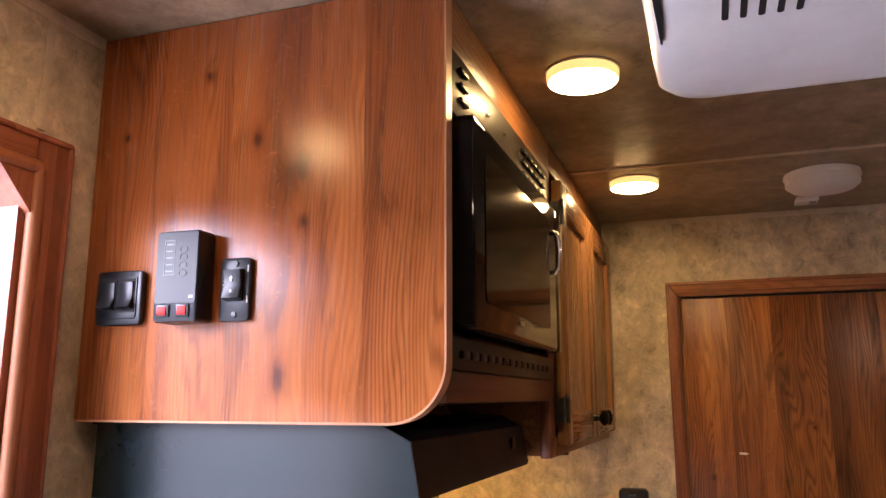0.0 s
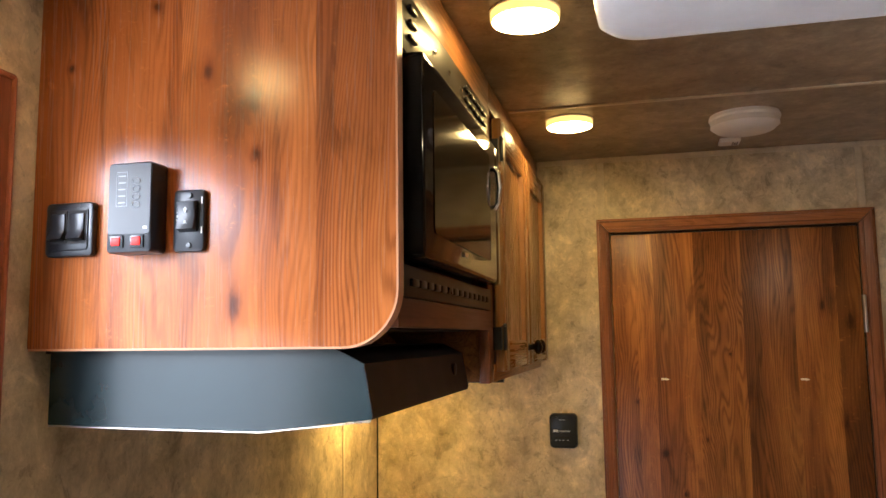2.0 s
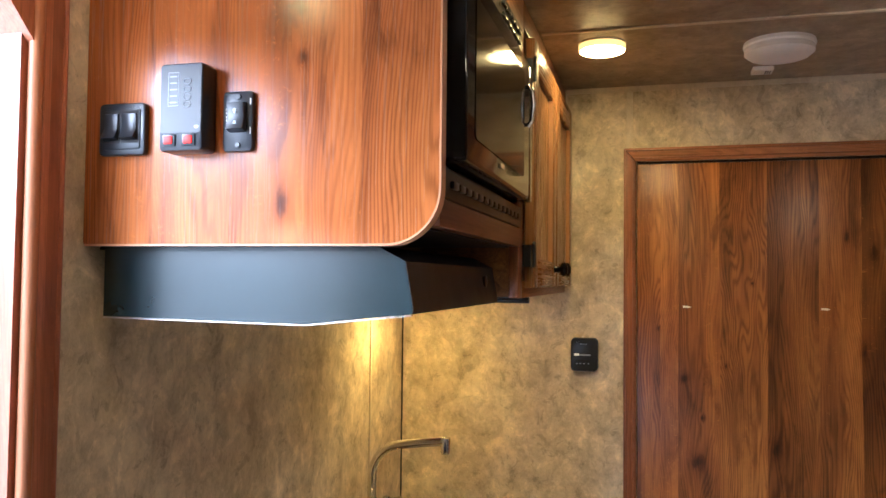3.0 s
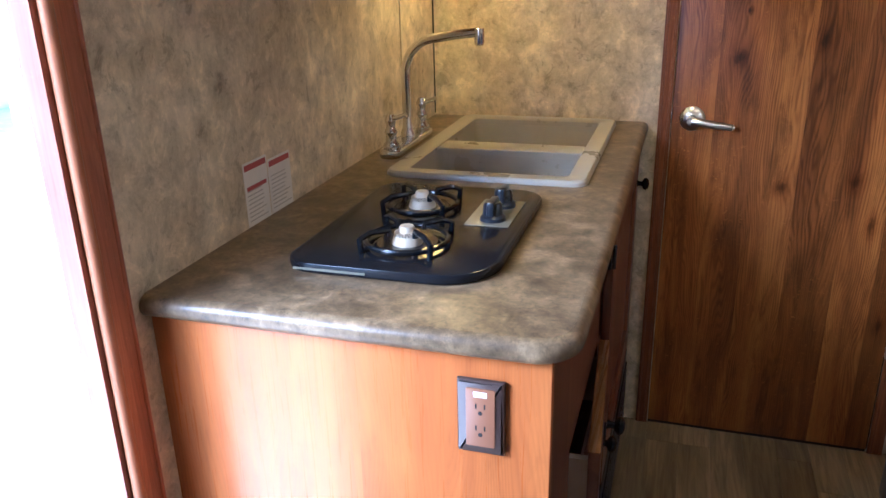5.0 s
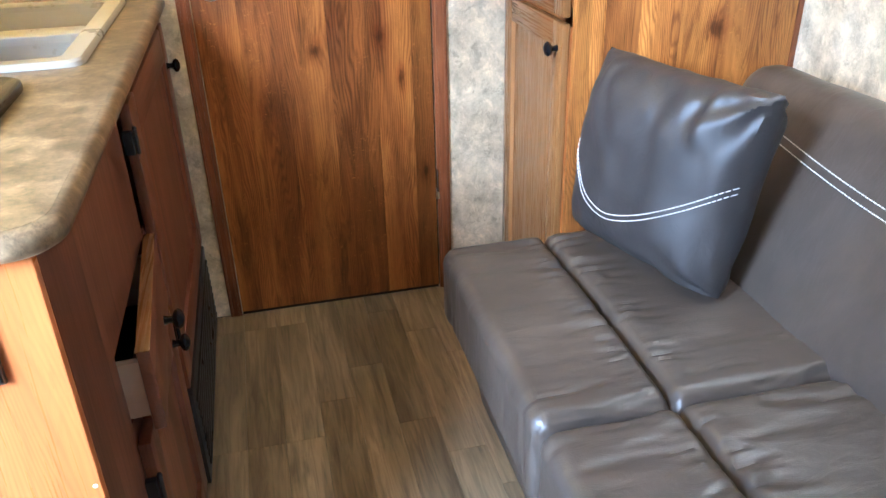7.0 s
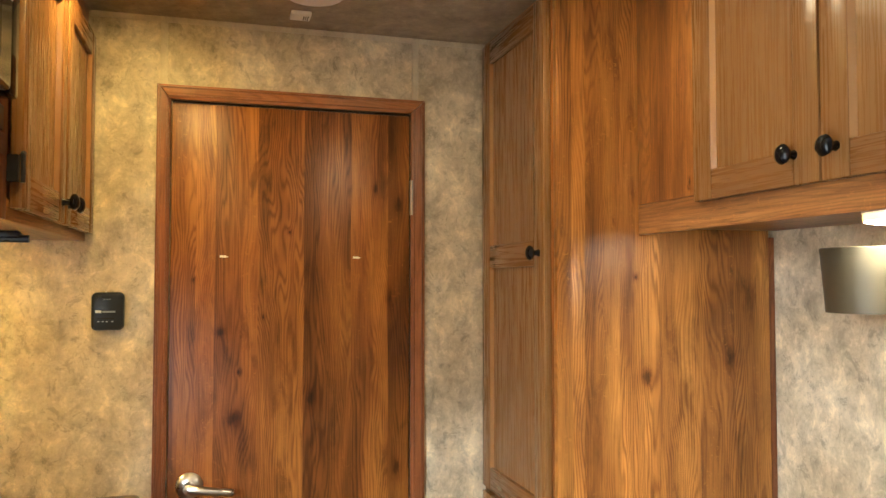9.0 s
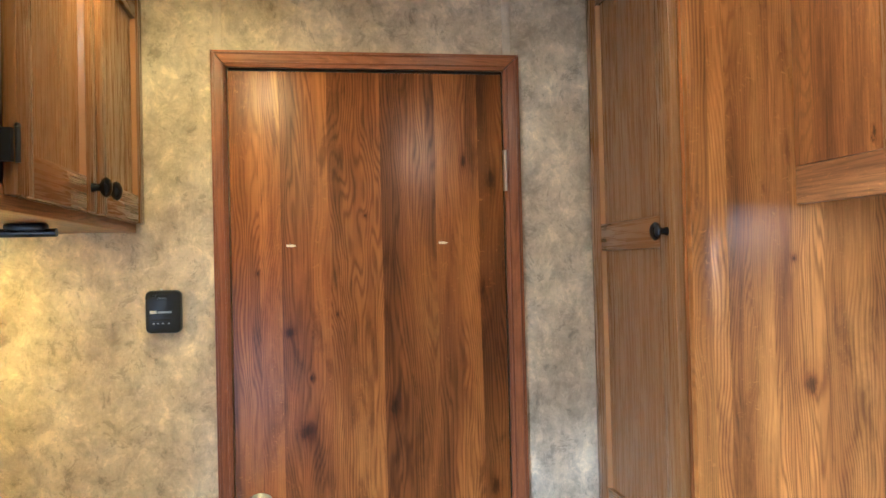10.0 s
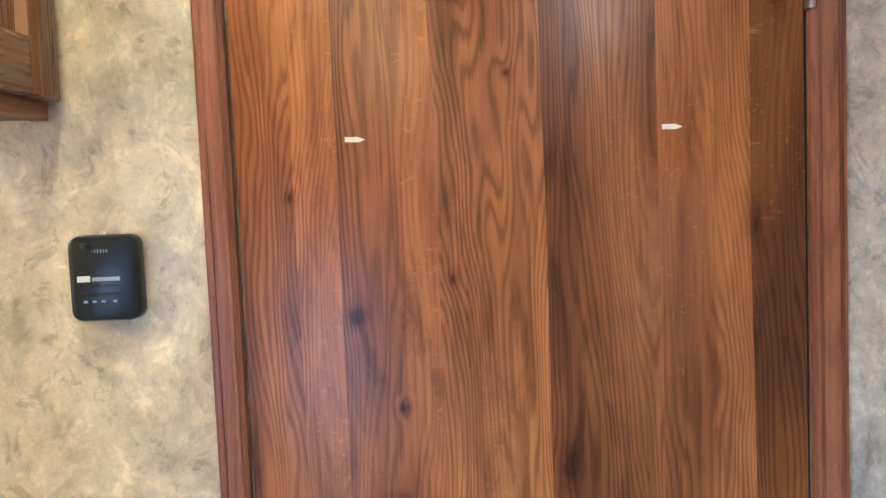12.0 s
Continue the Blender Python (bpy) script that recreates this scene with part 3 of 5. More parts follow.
# joint battens on wall and ceiling
for nm, b in (("trim", box(0.620, 0.636, -0.006, 0, 1.8837, H - 0.014, 0.001)), ("trim", box(1.245, 1.262, -0.006, 0, 1.8837, H - 0.014, 0.001)),
              ("trim", box(0.462, 1.449, -0.004, 0, H - 0.014, H, 0.001)), ("trim", box(0.462, 1.449, -0.503, -0.491, H - 0.003, H, 0.001)),
              ("trim", box(0, 0.003, -0.262, -0.250, 0.91, 1.50, 0.001)), ("trim", box(0, 0.003, -1.385, -1.372, 1.90, H - 0.016, 0.001)),
              ("trim", box(0, 0.003, FRONT, -1.293, H - 0.016, H, 0.001)), ("trim", box(W - 0.003, W, FRONT, -0.457, H - 0.014, H, 0.001))):
    structure(nm, b, STRIP, "thin tan wallpaper joint batten", "trim")


# ---------------------------------------------------------------- partition door
def back_door():
    d = thing("door_1", "closed cherry oak laminate door in the partition wall", "door", (0.942, -0.006, 0.008), kind="structure")
    slab = part("slab", box(0.6475, 1.2385, -0.004, 0.03, 0.008, 1.8405, 0.002), DOOR_OAK, d)
    for x in (0.772, 1.10):
        part("chip", prism([(x - 0.010, 1.4655), (x + 0.004, 1.4648), (x + 0.011, 1.4675), (x + 0.003, 1.4705), (x - 0.010, 1.4705)], "y", -0.0052, -0.003), CHIP, slab, "pale filled screw scar")
    for z in (1.58, 0.30):
        h = lathe([(0.004, z), (0.004, z + 0.09)], (1.2415, -0.0145, 0), "z", 10)
        box(1.2385, 1.2445, -0.0135, -0.004, z, z + 0.09, bm=h)
        part("hinge", h, NICKEL, d, "satin nickel butt hinge")
    lev = lathe([(0.0, -0.002), (0.031, -0.002), (0.032, -0.006), (0.026, -0.014), (0.013, -0.018), (0.012, -0.046), (0, -0.047)], (0.698, -0.004, 0.919), "y", 28)
    lv = part("lever_handle", lev, NICKEL, d, "satin nickel lever handle")
    arm = tube([(0.698, -0.048, 0.919), (0.72, -0.053, 0.917), (0.76, -0.053, 0.911), (0.80, -0.050, 0.906)], [0.0105, 0.0105, 0.009, 0.0075], 12)
    part("lever", arm, NICKEL, lv)
    part("latch_plate", box(0.6445, 0.6468, -0.012, -0.002, 0.905, 0.935, 0.0008), NICKEL, d)
    return d


back_door()


def casing(pts, y):
    return prism(pts, "y", y - 0.012, y, 0.003)


frame1 = thing("door_frame", "cherry oak casing round the partition door", "door frame", (0.945, 0, 0), kind="structure")
part("left_casing", prism([(0.613, 0), (0.6458, 0), (0.6458, 1.8465), (0.613, 1.883)], "y", -0.012, 0, 0.003), TRIM, frame1)
part("right_casing", prism([(1.2412, 0), (1.279, 0), (1.279, 1.883), (1.2412, 1.8465)], "y", -0.012, 0, 0.003), TRIM, frame1)
part("head_casing", prism([(0.613, 1.8835), (0.6458, 1.847), (1.2412, 1.847), (1.279, 1.8835)], "y", -0.012, 0, 0.003), OAK_X, frame1)


# thin dark strips laid on the wall as the shade inside the door gaps
part("rebate", box(1.2386, 1.2411, -0.0016, -0.0006, 0.008, 1.846), DARKIN, frame1, "dark strip for the shade in the gap beside the door")
part("rebate", box(0.648, 1.238, -0.0016, -0.0006, 0.0002, 0.0082), DARKIN, frame1, "dark strip for the shade in the gap under the door")
part("rebate", box(0.648, 1.2385, -0.0016, -0.0006, 1.8406, 1.8468), DARKIN, frame1, "dark strip for the shade in the gap above the door")
for nm, x0, x1, z1 in (("left_bead", 0.618, 0.6225, 1.878), ("left_bead", 0.636, 0.640, 1.853), ("right_bead", 1.248, 1.252, 1.853), ("right_bead", 1.2695, 1.274, 1.878)):
    part(nm, box(x0, x1, -0.0145, -0.0122, 0.002, z1, 0.001), TRIM, frame1)
for z in (1.8735, 1.8535):
    part("head_bead", box(0.6225 if z > 1.86 else 0.640, 1.2695 if z > 1.86 else 1.248, -0.0145, -0.0122, z, z + 0.0042, 0.001), OAK_X, frame1)


# ---------------------------------------------------------------- entry door
def entry():
    f = thing("entry_frame", "reddish wood casing round the open entry door", "door frame", (0, EY1, 0), kind="structure")
    yo, zo = -1.333, 1.895
    part("casing", box(0, 0.009, EY1, yo, 0, zo, 0.004), ENTRYW, f)
    part("casing", box(0, 0.014, EY0 - 0.05, EY0, 0, zo, 0.004), ENTRYW, f)
    part("head_casing", box(0, 0.0088, EY0, EY1, EZ, zo, 0.004), ENTRYY, f)
    corner = prism([(EY1 - 0.001, EZ - 0.0), (EY1 - 0.055, EZ), (EY1 - 0.001, EZ - 0.055)], "x", -0.03, 0.010)
    part("corner_gusset", corner, ENTRYW, f)
    part("jamb", box(-T, -0.0005, EY1 - 0.012, EY1, 0, EZ), ENTRYW, f)
    # rounded inner edge and outer bead of the moulded casing
    part("inner_bead", tube([(0.007, EY1 + 0.003, 0.002), (0.007, EY1 + 0.003, EZ + 0.001)], 0.0085, 12), ENTRYB, f, "rounded edge with sunlit orange in its colour")
    part("outer_bead", tube([(0.0088, yo - 0.006, 0.002), (0.0088, yo - 0.006, zo - 0.006)], 0.0035, 8), ENTRYW, f)
    part("head_bead", tube([(0.007, EY0, EZ + 0.003), (0.007, EY1 + 0.003, EZ + 0.003)], 0.0085, 12), ENTRYB, f)
    part("head_bead", tube([(0.0088, EY0, zo - 0.006), (0.0088, yo - 0.006, zo - 0.006)], 0.0035, 8), ENTRYW, f)
    return f


entry()


def entry_leaf():
    a = Vector((-T - 0.01, EY1 - 0.005, 0))
    turn = Matrix.Translation(a) @ Matrix.Rotation(math.atan2(0.67, -0.74), 4, "Z")
    d = thing("entry_door", "white entry door swung open outside the trailer", "door", (a.x, a.y, -0.02))
    L, z1 = 0.655, 1.83
    fr = box(0, L, -0.035, 0, -0.02, 1.20, 0.004, turn=turn)
    box(0, 0.12, -0.035, 0, 1.20, 1.62, turn=turn, bm=fr)
    box(L - 0.12, L, -0.035, 0, 1.20, 1.62, turn=turn, bm=fr)
    box(0, L, -0.035, 0, 1.62, z1, turn=turn, bm=fr)
    body = part("leaf", fr, LEAFW, d)
    wf = box(0.12, 0.14, -0.04, 0.005, 1.20, 1.62, turn=turn)
    box(L - 0.14, L - 0.12, -0.04, 0.005, 1.20, 1.62, turn=turn, bm=wf)
    box(0.14, L - 0.14, -0.04, 0.005, 1.20, 1.22, turn=turn, bm=wf)
    box(0.14, L - 0.14, -0.04, 0.005, 1.60, 1.62, turn=turn, bm=wf)
    box(0.14, L - 0.14, -0.03, -0.005, 1.40, 1.412, turn=turn, bm=wf)
    part("window_frame", wf, WHITE, body)
    g = part("pane", box(0.14, L - 0.14, -0.02, -0.016, 1.22, 1.60, turn=turn), GLASS, body)
    g.visible_shadow = False
    part("latch", box(L - 0.10, L - 0.05, -0.055, -0.036, 0.96, 1.09, 0.006, turn=turn), LATCHP, d, "grey paddle latch")
    part("deadbolt", box(L - 0.06, L - 0.03, -0.050, -0.036, 0.87, 0.93, 0.004, turn=turn), LATCHP, d, "grey deadbolt")


entry_leaf()

# ---------------------------------------------------------------- outdoors
structure("ground", box(-400, 400, -400, 400, -0.72, -0.62), CONCRETE, "pale sunlit concrete yard", "ground")


def tree(x, y, s, seed):
    rnd = random.Random(seed)
    t = thing("tree", "leafy green tree beyond the yard", "tree", (x, y, -0.62))
    tr = tube([(x, y, -0.63), (x + 0.05, y, 0.8 * s), (x - 0.04, y + 0.1, 2.0 * s)], [0.16 * s, 0.11 * s, 0.05 * s], 9)
    for k in range(6):
        a = rnd.uniform(0, 6.28)
        tube([(x, y, (0.8 + 0.18 * k) * s), (x + 0.6 * s * math.cos(a), y + 0.6 * s * math.sin(a), (1.5 + 0.2 * k) * s)], [0.05 * s, 0.015 * s], 6, bm=tr)
    part("trunk", tr, BARK, t)
    verts, faces = [], []
    for k in range(2200):
        d = Vector((rnd.gauss(0, 1), rnd.gauss(0, 1), rnd.gauss(0, 1))).normalized() * rnd.uniform(0.45, 1) * (1 + 0.3 * noise.noise(Vector((k * 0.01, seed, 0))))
        c = Vector((x, y, 2.3 * s)) + Vector((d.x * 1.15 * s, d.y * 1.15 * s, d.z * 1.0 * s))
        u = Vector((rnd.gauss(0, 1), rnd.gauss(0, 1), rnd.gauss(0, 1))).normalized()
        v = u.orthogonal().normalized()
        n = len(verts)
        verts += [c - u * 0.09 * s, c + v * 0.05 * s, c + u * 0.09 * s, c - v * 0.05 * s]
        faces.append((n, n + 1, n + 2, n + 3))
    me = bpy.data.meshes.new("crown")
    me.from_pydata([Vector(v) - ORIGIN[t.name] for v in verts], [], faces)
    me.materials.append(FOLIAGE)
    new("crown", me).parent = t


def neighbour_house():
    x, y0, y1, zg = -9.0, 1.0, 12.0, -0.62
    t = thing("house", "white clapboard house with multi-pane windows across the yard", "house", (x - 3, 6.5, zg))
    openings = ((2.6, 4.1), (5.98, 7.48))
    wb = box(x - 0.2, x, y0, y1, zg, 1.38)
    box(x - 0.2, x, y0, y1, 2.72, 3.2, bm=wb)
    for a, b in ((y0, openings[0][0]), (openings[0][1], openings[1][0]), (openings[1][1], y1)):
        box(x - 0.2, x, a, b, 1.38, 2.72, bm=wb)
    box(x - 6, x - 0.2, y0, y0 + 0.2, zg, 3.2, bm=wb)
    box(x - 6, x - 0.2, y1 - 0.2, y1, zg, 3.2, bm=wb)
    box(x - 6, x - 5.8, y0 + 0.2, y1 - 0.2, zg, 3.2, bm=wb)
    wall = part("wall", wb, LEAFW, t)
    for k in range(26):
        z = zg + 0.05 + k * 0.145
        for a, b in ([(y0, y1)] if not 1.25 < z < 2.70 else [(y0, openings[0][0] - 0.1), (openings[0][1] + 0.1, openings[1][0] - 0.1), (openings[1][1] + 0.1, y1)]):
            part("clapboard", prism([(x, z), (x + 0.018, z), (x + 0.004, z + 0.14), (x, z + 0.14)], "y", a, b), LEAFW, wall)
    part("roof", prism([(x + 0.4, 3.2), (x + 0.4, 3.3), (x - 3, 5.0), (x - 6.4, 3.3), (x - 6.4, 3.2)], "y", y0 - 0.3, y1 + 0.3), SHINGLE, t, "grey shingle gable roof")
    for a, b in openings:
        w = part("window", box(x - 0.12, x - 0.10, a, b, 1.38, 2.72), PANEG, t, "window glass with a green reflection painted in")
        for za, zb in ((1.38, 1.42), (1.64, 1.68), (2.16, 2.19), (2.68, 2.72)):
            part("bar", box(x - 0.10, x - 0.06, a, b, za, zb), WHITE, w)
        for k in range(4):
            ya = a + k * (b - a - 0.035) / 3
            part("bar", box(x - 0.0995, x - 0.0605, ya, ya + 0.035, 1.42, 2.68), WHITE, w)


neighbour_house()
tree(-24.0, 20.0, 2.6, 3)
tree(-29.0, 21.0, 3.0, 8)
tree(-21.0, 24.0, 2.7, 5)


# ---------------------------------------------------------------- cabinet doors
def knob(x, y, z, s, parent):
    """A round black knob that points along x (s = 1 or -1)."""
    pr = [(0.0, -0.001), (0.008, 0.0), (0.006, 0.006), (0.006, 0.012), (0.0145, 0.017), (0.0165, 0.022), (0.013, 0.027), (0.006, 0.030), (0, 0.0305)]
    return part("knob", lathe([(r, s * h) for r, h in pr], (x, y, z), "x", 20), GLOSS, parent, "glossy black knob")


def cab_door(parent, x, s, y0, y1, z0, z1, rail=0.055, mids=(), knob_at=None, hinge_y=None, hinge_z=(), wood_of=None, label=""):
    """A framed cabinet door on the plane x, facing s, with a recessed flat panel."""
    stile_wood, rail_wood = wood_of or (DOORWOOD, DOORWOOD_Y)
    xf = x + s * 0.019
    a, b = sorted((x + s * 0.001, xf))
    door = part("door", box(*sorted((x + s * 0.001, x + s * 0.009)), y0 + 0.004, y1 - 0.004, z0 + 0.004, z1 - 0.004), stile_wood, parent, label)
    for ya in (y0, y1 - rail):
        part("stile", box(a, b, ya, ya + rail, z0, z1, 0.0025), stile_wood, door)
    for za in (z0, z1 - rail, *[m - rail / 2 for m in mids]):
        part("rail", box(a, b, y0 + rail, y1 - rail, za, za + rail, 0.0025), rail_wood, door)
    edges = [z0 + rail] + [v for m in mids for v in (m - rail / 2, m + rail / 2)] + [z1 - rail]
    pa, pb = sorted((x + s * 0.002, x + s * 0.010))
    for lo, hi in zip(edges[::2], edges[1::2]):
        p = box(pa, pb, y0 + rail - 0.002, y1 - rail + 0.002, lo - 0.002, hi + 0.002)
        part("panel", p, stile_wood, door)
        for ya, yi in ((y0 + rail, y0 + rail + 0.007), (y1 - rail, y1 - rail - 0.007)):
            part("bead", prism([(x + s * 0.0095, ya), (x + s * 0.0180, ya), (x + s * 0.0102, yi), (x + s * 0.0095, yi)], "z", lo, hi), BEAD_SHEEN if wood_of is None else stile_wood, door)
    if knob_at:
        knob(xf, knob_at[0], knob_at[1], s, door)
    for hz in hinge_z:
        h = lathe([(0.0035, hz - 0.021), (0.0035, hz + 0.021)], (xf + s * 0.001, hinge_y, 0), "z", 10)
        lathe([(0, hz + 0.021), (0.0045, hz + 0.022), (0.003, hz + 0.026), (0, hz + 0.027)], (xf + s * 0.001, hinge_y, 0), "z", 10, bm=h)
        h2 = sorted((x, xf - s * 0.004))
        box(h2[0], h2[1], hinge_y - 0.010, hinge_y + 0.001, hz - 0.02, hz + 0.02, bm=h)
        part("hinge", h, BLACK, door, "black cabinet hinge")
    return door


# ---------------------------------------------------------------- overhead kitchen cabinets
PY = -1.293
XC = 0.44                                    # plane of the overhead face frame


def overhead_left():
    c = thing("overhead_cabinet", "cherry wood overhead cabinet with built-in microwave bay", "cabinet", (0.22, -0.65, 1.5))
    outline = rounded(0.001, 0.463, 1.571, H - 0.001, (0.004, 0.062, 0, 0), 12)
    end = part("end_panel", prism(outline, "y", PY, PY + 0.019, 0.003), PANEL, c)
    band = rounded(0.001, 0.463, 1.571, H - 0.002, (0.004, 0.062, 0, 0), 12)
    rim = bmesh.new()
    for (p, q), (p2, q2) in zip(band[5:-1], band[6:]):
        if q2 - q >= -1e-6 and p2 >= p - 1e-6:
            d = Vector((p2 - p, q2 - q)).normalized()
            n = Vector((d.y, -d.x)) * 0.0012
            quad = [(p - n.x, q - n.y), (p2 - n.x, q2 - n.y), (p2 + n.x, q2 + n.y), (p + n.x, q + n.y)]
            prism(quad, "y", PY - 0.0006, PY + 0.0185, bm=rim)
    part("edge_band", rim, EDGEBAND, end, "pale edge banding")
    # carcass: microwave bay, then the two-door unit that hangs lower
    # blackened underside: the shade under the bay is painted in
    part("bay_bottom", box(0.001, XC, PY + 0.0192, -0.7402, 1.59, 1.605), DARKIN, c, "underside of the microwave bay, shade put into its colour")
    car = box(0.001, XC, PY + 0.019, -0.0, 2.03, H - 0.001)
    box(0.001, XC, -0.74, -0.72, 1.505, 2.03, bm=car)
    box(0.001, 0.012, PY + 0.019, 0.0, 1.605, 2.03, bm=car)
    box(0.001, XC, -0.72, -0.001, 1.502, 1.517, bm=car)
    part("carcass", car, OAK_Y, c)
    part("face_rail", box(XC, XC + 0.018, PY + 0.0195, -0.71, 1.985, H - 0.002, 0.0015), OAK_Y, c)
    # lower rail in darker wood than the others, shade included in the colour
    part("face_rail", box(XC, XC + 0.018, PY + 0.0195, -0.71, 1.592, 1.625, 0.0015), CHERRY_Y, c)
    part("face_rail", box(XC, XC + 0.018, -0.711, -0.001, 1.998, H - 0.0025, 0.0015), OAK_Y, c)
    part("face_rail", box(XC, XC + 0.018, -0.700, -0.001, 1.500, 1.532, 0.0015), OAK_Y, c)
    part("face_stile", box(XC, XC + 0.0175, -0.745, -0.7005, 1.500, 1.998, 0.0015), TRIM, c)
    part("face_stile", box(XC, XC + 0.0175, -0.375, -0.335, 1.5325, 1.998, 0.0015), TRIM, c)
    cab_door(c, XC + 0.018, 1, -0.694, -0.358, 1.518, 1.982, 0.055, (), (-0.386, 1.557), -0.696, (1.577, 1.92))
    cab_door(c, XC + 0.018, 1, -0.350, -0.010, 1.518, 1.982, 0.055, (), (-0.322, 1.557))
    lug = box(0.345, 0.405, -0.39, -0.36, 1.490, 1.5015, 0.004)
    tube([(0.33, -0.375, 1.487), (0.42, -0.375, 1.487)], 0.007, 10, bm=lug)
    part("catch", lug, BLACK, c, "black finger catch under the cabinet")
    return c


overhead_left()


def microwave():
    m = thing("microwave", "black built-in microwave oven with glossy door", "microwave", (0.25, -0.98, 1.66))
    y0, y1 = -1.262, -0.755
    body = part("body", box(0.05, 0.435, y0 + 0.02, y1 - 0.02, 1.645, 1.96, 0.003), BLACK, m)
    part("trim_kit", box(0.440, 0.4605, y0 - 0.008, y1 + 0.02, 1.908, 1.984, 0.002), VENTP, m, "blackish vented trim")
    part("trim_kit", box(0.440, 0.4605, y0 - 0.008, y1 + 0.02, 1.626, 1.662, 0.002), VENTP, m, "blackish vented trim")
    for k in range(14):
        ya = y0 + 0.02 + k * 0.034
        for z in (1.962, 1.944, 1.926):
            if 1 <= k <= 8:
                continue
            part("louvre", box(0.4606, 0.466, ya, ya + 0.028, z, z + 0.006, 0.0015), BLACK, m)
        part("louvre", box(0.4606, 0.466, ya, ya + 0.026, 1.638, 1.647, 0.0015), BLACK, m)
    for y in (-1.12, -1.04, -0.96):
        part("screw", lathe([(0, 0.0), (0.0035, 0.001), (0.0035, 0.003), (0, 0.004)], (0.4606, y, 1.953), "x", 10), CHROME, m)
    door = part("door", prism(rounded(y0, -0.80, 1.668, 1.905, (0.012,) * 4), "x", 0.446, 0.484, 0.005), GLOSS, m, "glossy black door")
    part("window", prism(rounded(y0 + 0.045, -0.86, 1.70, 1.872, (0.01,) * 4), "x", 0.4842, 0.4852), worn("smoked_glass", (0.006, 0.005, 0.004), 0.08, amount=0.02, spec=0.10), door)
    part("handle", tube([(0.485, -0.822, 1.79), (0.492, -0.822, 1.80), (0.494, -0.822, 1.825), (0.492, -0.822, 1.85), (0.485, -0.822, 1.86)], 0.0045, 10), CHROME, door, "chrome bow handle")
    part("control_panel", box(0.446, 0.482, -0.797, -0.752, 1.668, 1.905, 0.004), GLOSS, m, "glossy black control panel")
    part("badge", box(0.4853, 0.4858, -1.06, -1.035, 1.688, 1.694), NICKEL, door)


microwave()


def range_hood():
    h = thing("range_hood", "black painted steel range hood under the microwave", "range hood", (0.2, -1.02, 1.47))
    y0, y1 = -1.268, -0.772
    prof = [(0.015, 1.570), (0.382, 1.570), (0.416, 1.553), (0.426, 1.498), (0.424, 1.493), (0.293, 1.479), (0.015, 1.482)]
    for ya, yb in ((y0, y0 + 0.004), (y1 - 0.004, y1)):
        part("side", prism(prof, "y", ya, yb), HOODP, h)
    part("front", prism([(0.382, 1.570), (0.416, 1.553), (0.426, 1.498), (0.424, 1.493), (0.420, 1.494), (0.421, 1.499), (0.412, 1.550), (0.378, 1.567)], "y", y0 + 0.0042, y1 - 0.0042), HOODF, h, "folded matt black front")
    part("lower_lip", prism([(0.015, 1.4812), (0.293, 1.4782), (0.424, 1.4922), (0.424, 1.4907), (0.293, 1.4767), (0.015, 1.4797)], "y", y0, y0 + 0.006), NICKEL, h, "bright bare lower edge")
    part("top", box(0.004, 0.376, y0 + 0.0042, y1 - 0.0042, 1.5660, 1.5705), HOODP, h)
    part("filter", box(0.03, 0.40, y0 + 0.03, y1 - 0.03, 1.520, 1.526), NICKEL, h, "aluminium mesh filter")
    sw = lathe([(0, 0), (0.010, 0.001), (0.010, 0.006), (0, 0.008)], (0.418, -0.86, 1.530), "x", 14)
    part("switch", sw, BLACK, h)


range_hood()


# ---------------------------------------------------------------- switches on the overhead end panel
def switch_plate():
    t = thing("double_switch", "black double rocker light switch on wood panel", "switch", (0.06, PY, 1.713))
    part("plate", prism(rounded(0.029, 0.094, 1.680, 1.744, (0.006,) * 4), "y", PY - 0.009, PY, 0.002), BLACK, t)
    part("bezel", prism(rounded(0.035, 0.088, 1.687, 1.737, (0.004,) * 4), "y", PY - 0.0105, PY - 0.009, 0.0006), BLACK, t)
    for x in (0.0385, 0.0645):
        part("rocker_well", box(x - 0.0015, x + 0.0215, PY - 0.0112, PY - 0.0104, 1.695, 1.734), DARKIN, t)
        part("rocker", prism([(PY - 0.0105, 1.698), (PY - 0.020, 1.700), (PY - 0.013, 1.712), (PY - 0.013, 1.730), (PY - 0.0105, 1.731)], "x", x, x + 0.020, 0.001), BLACK, t)


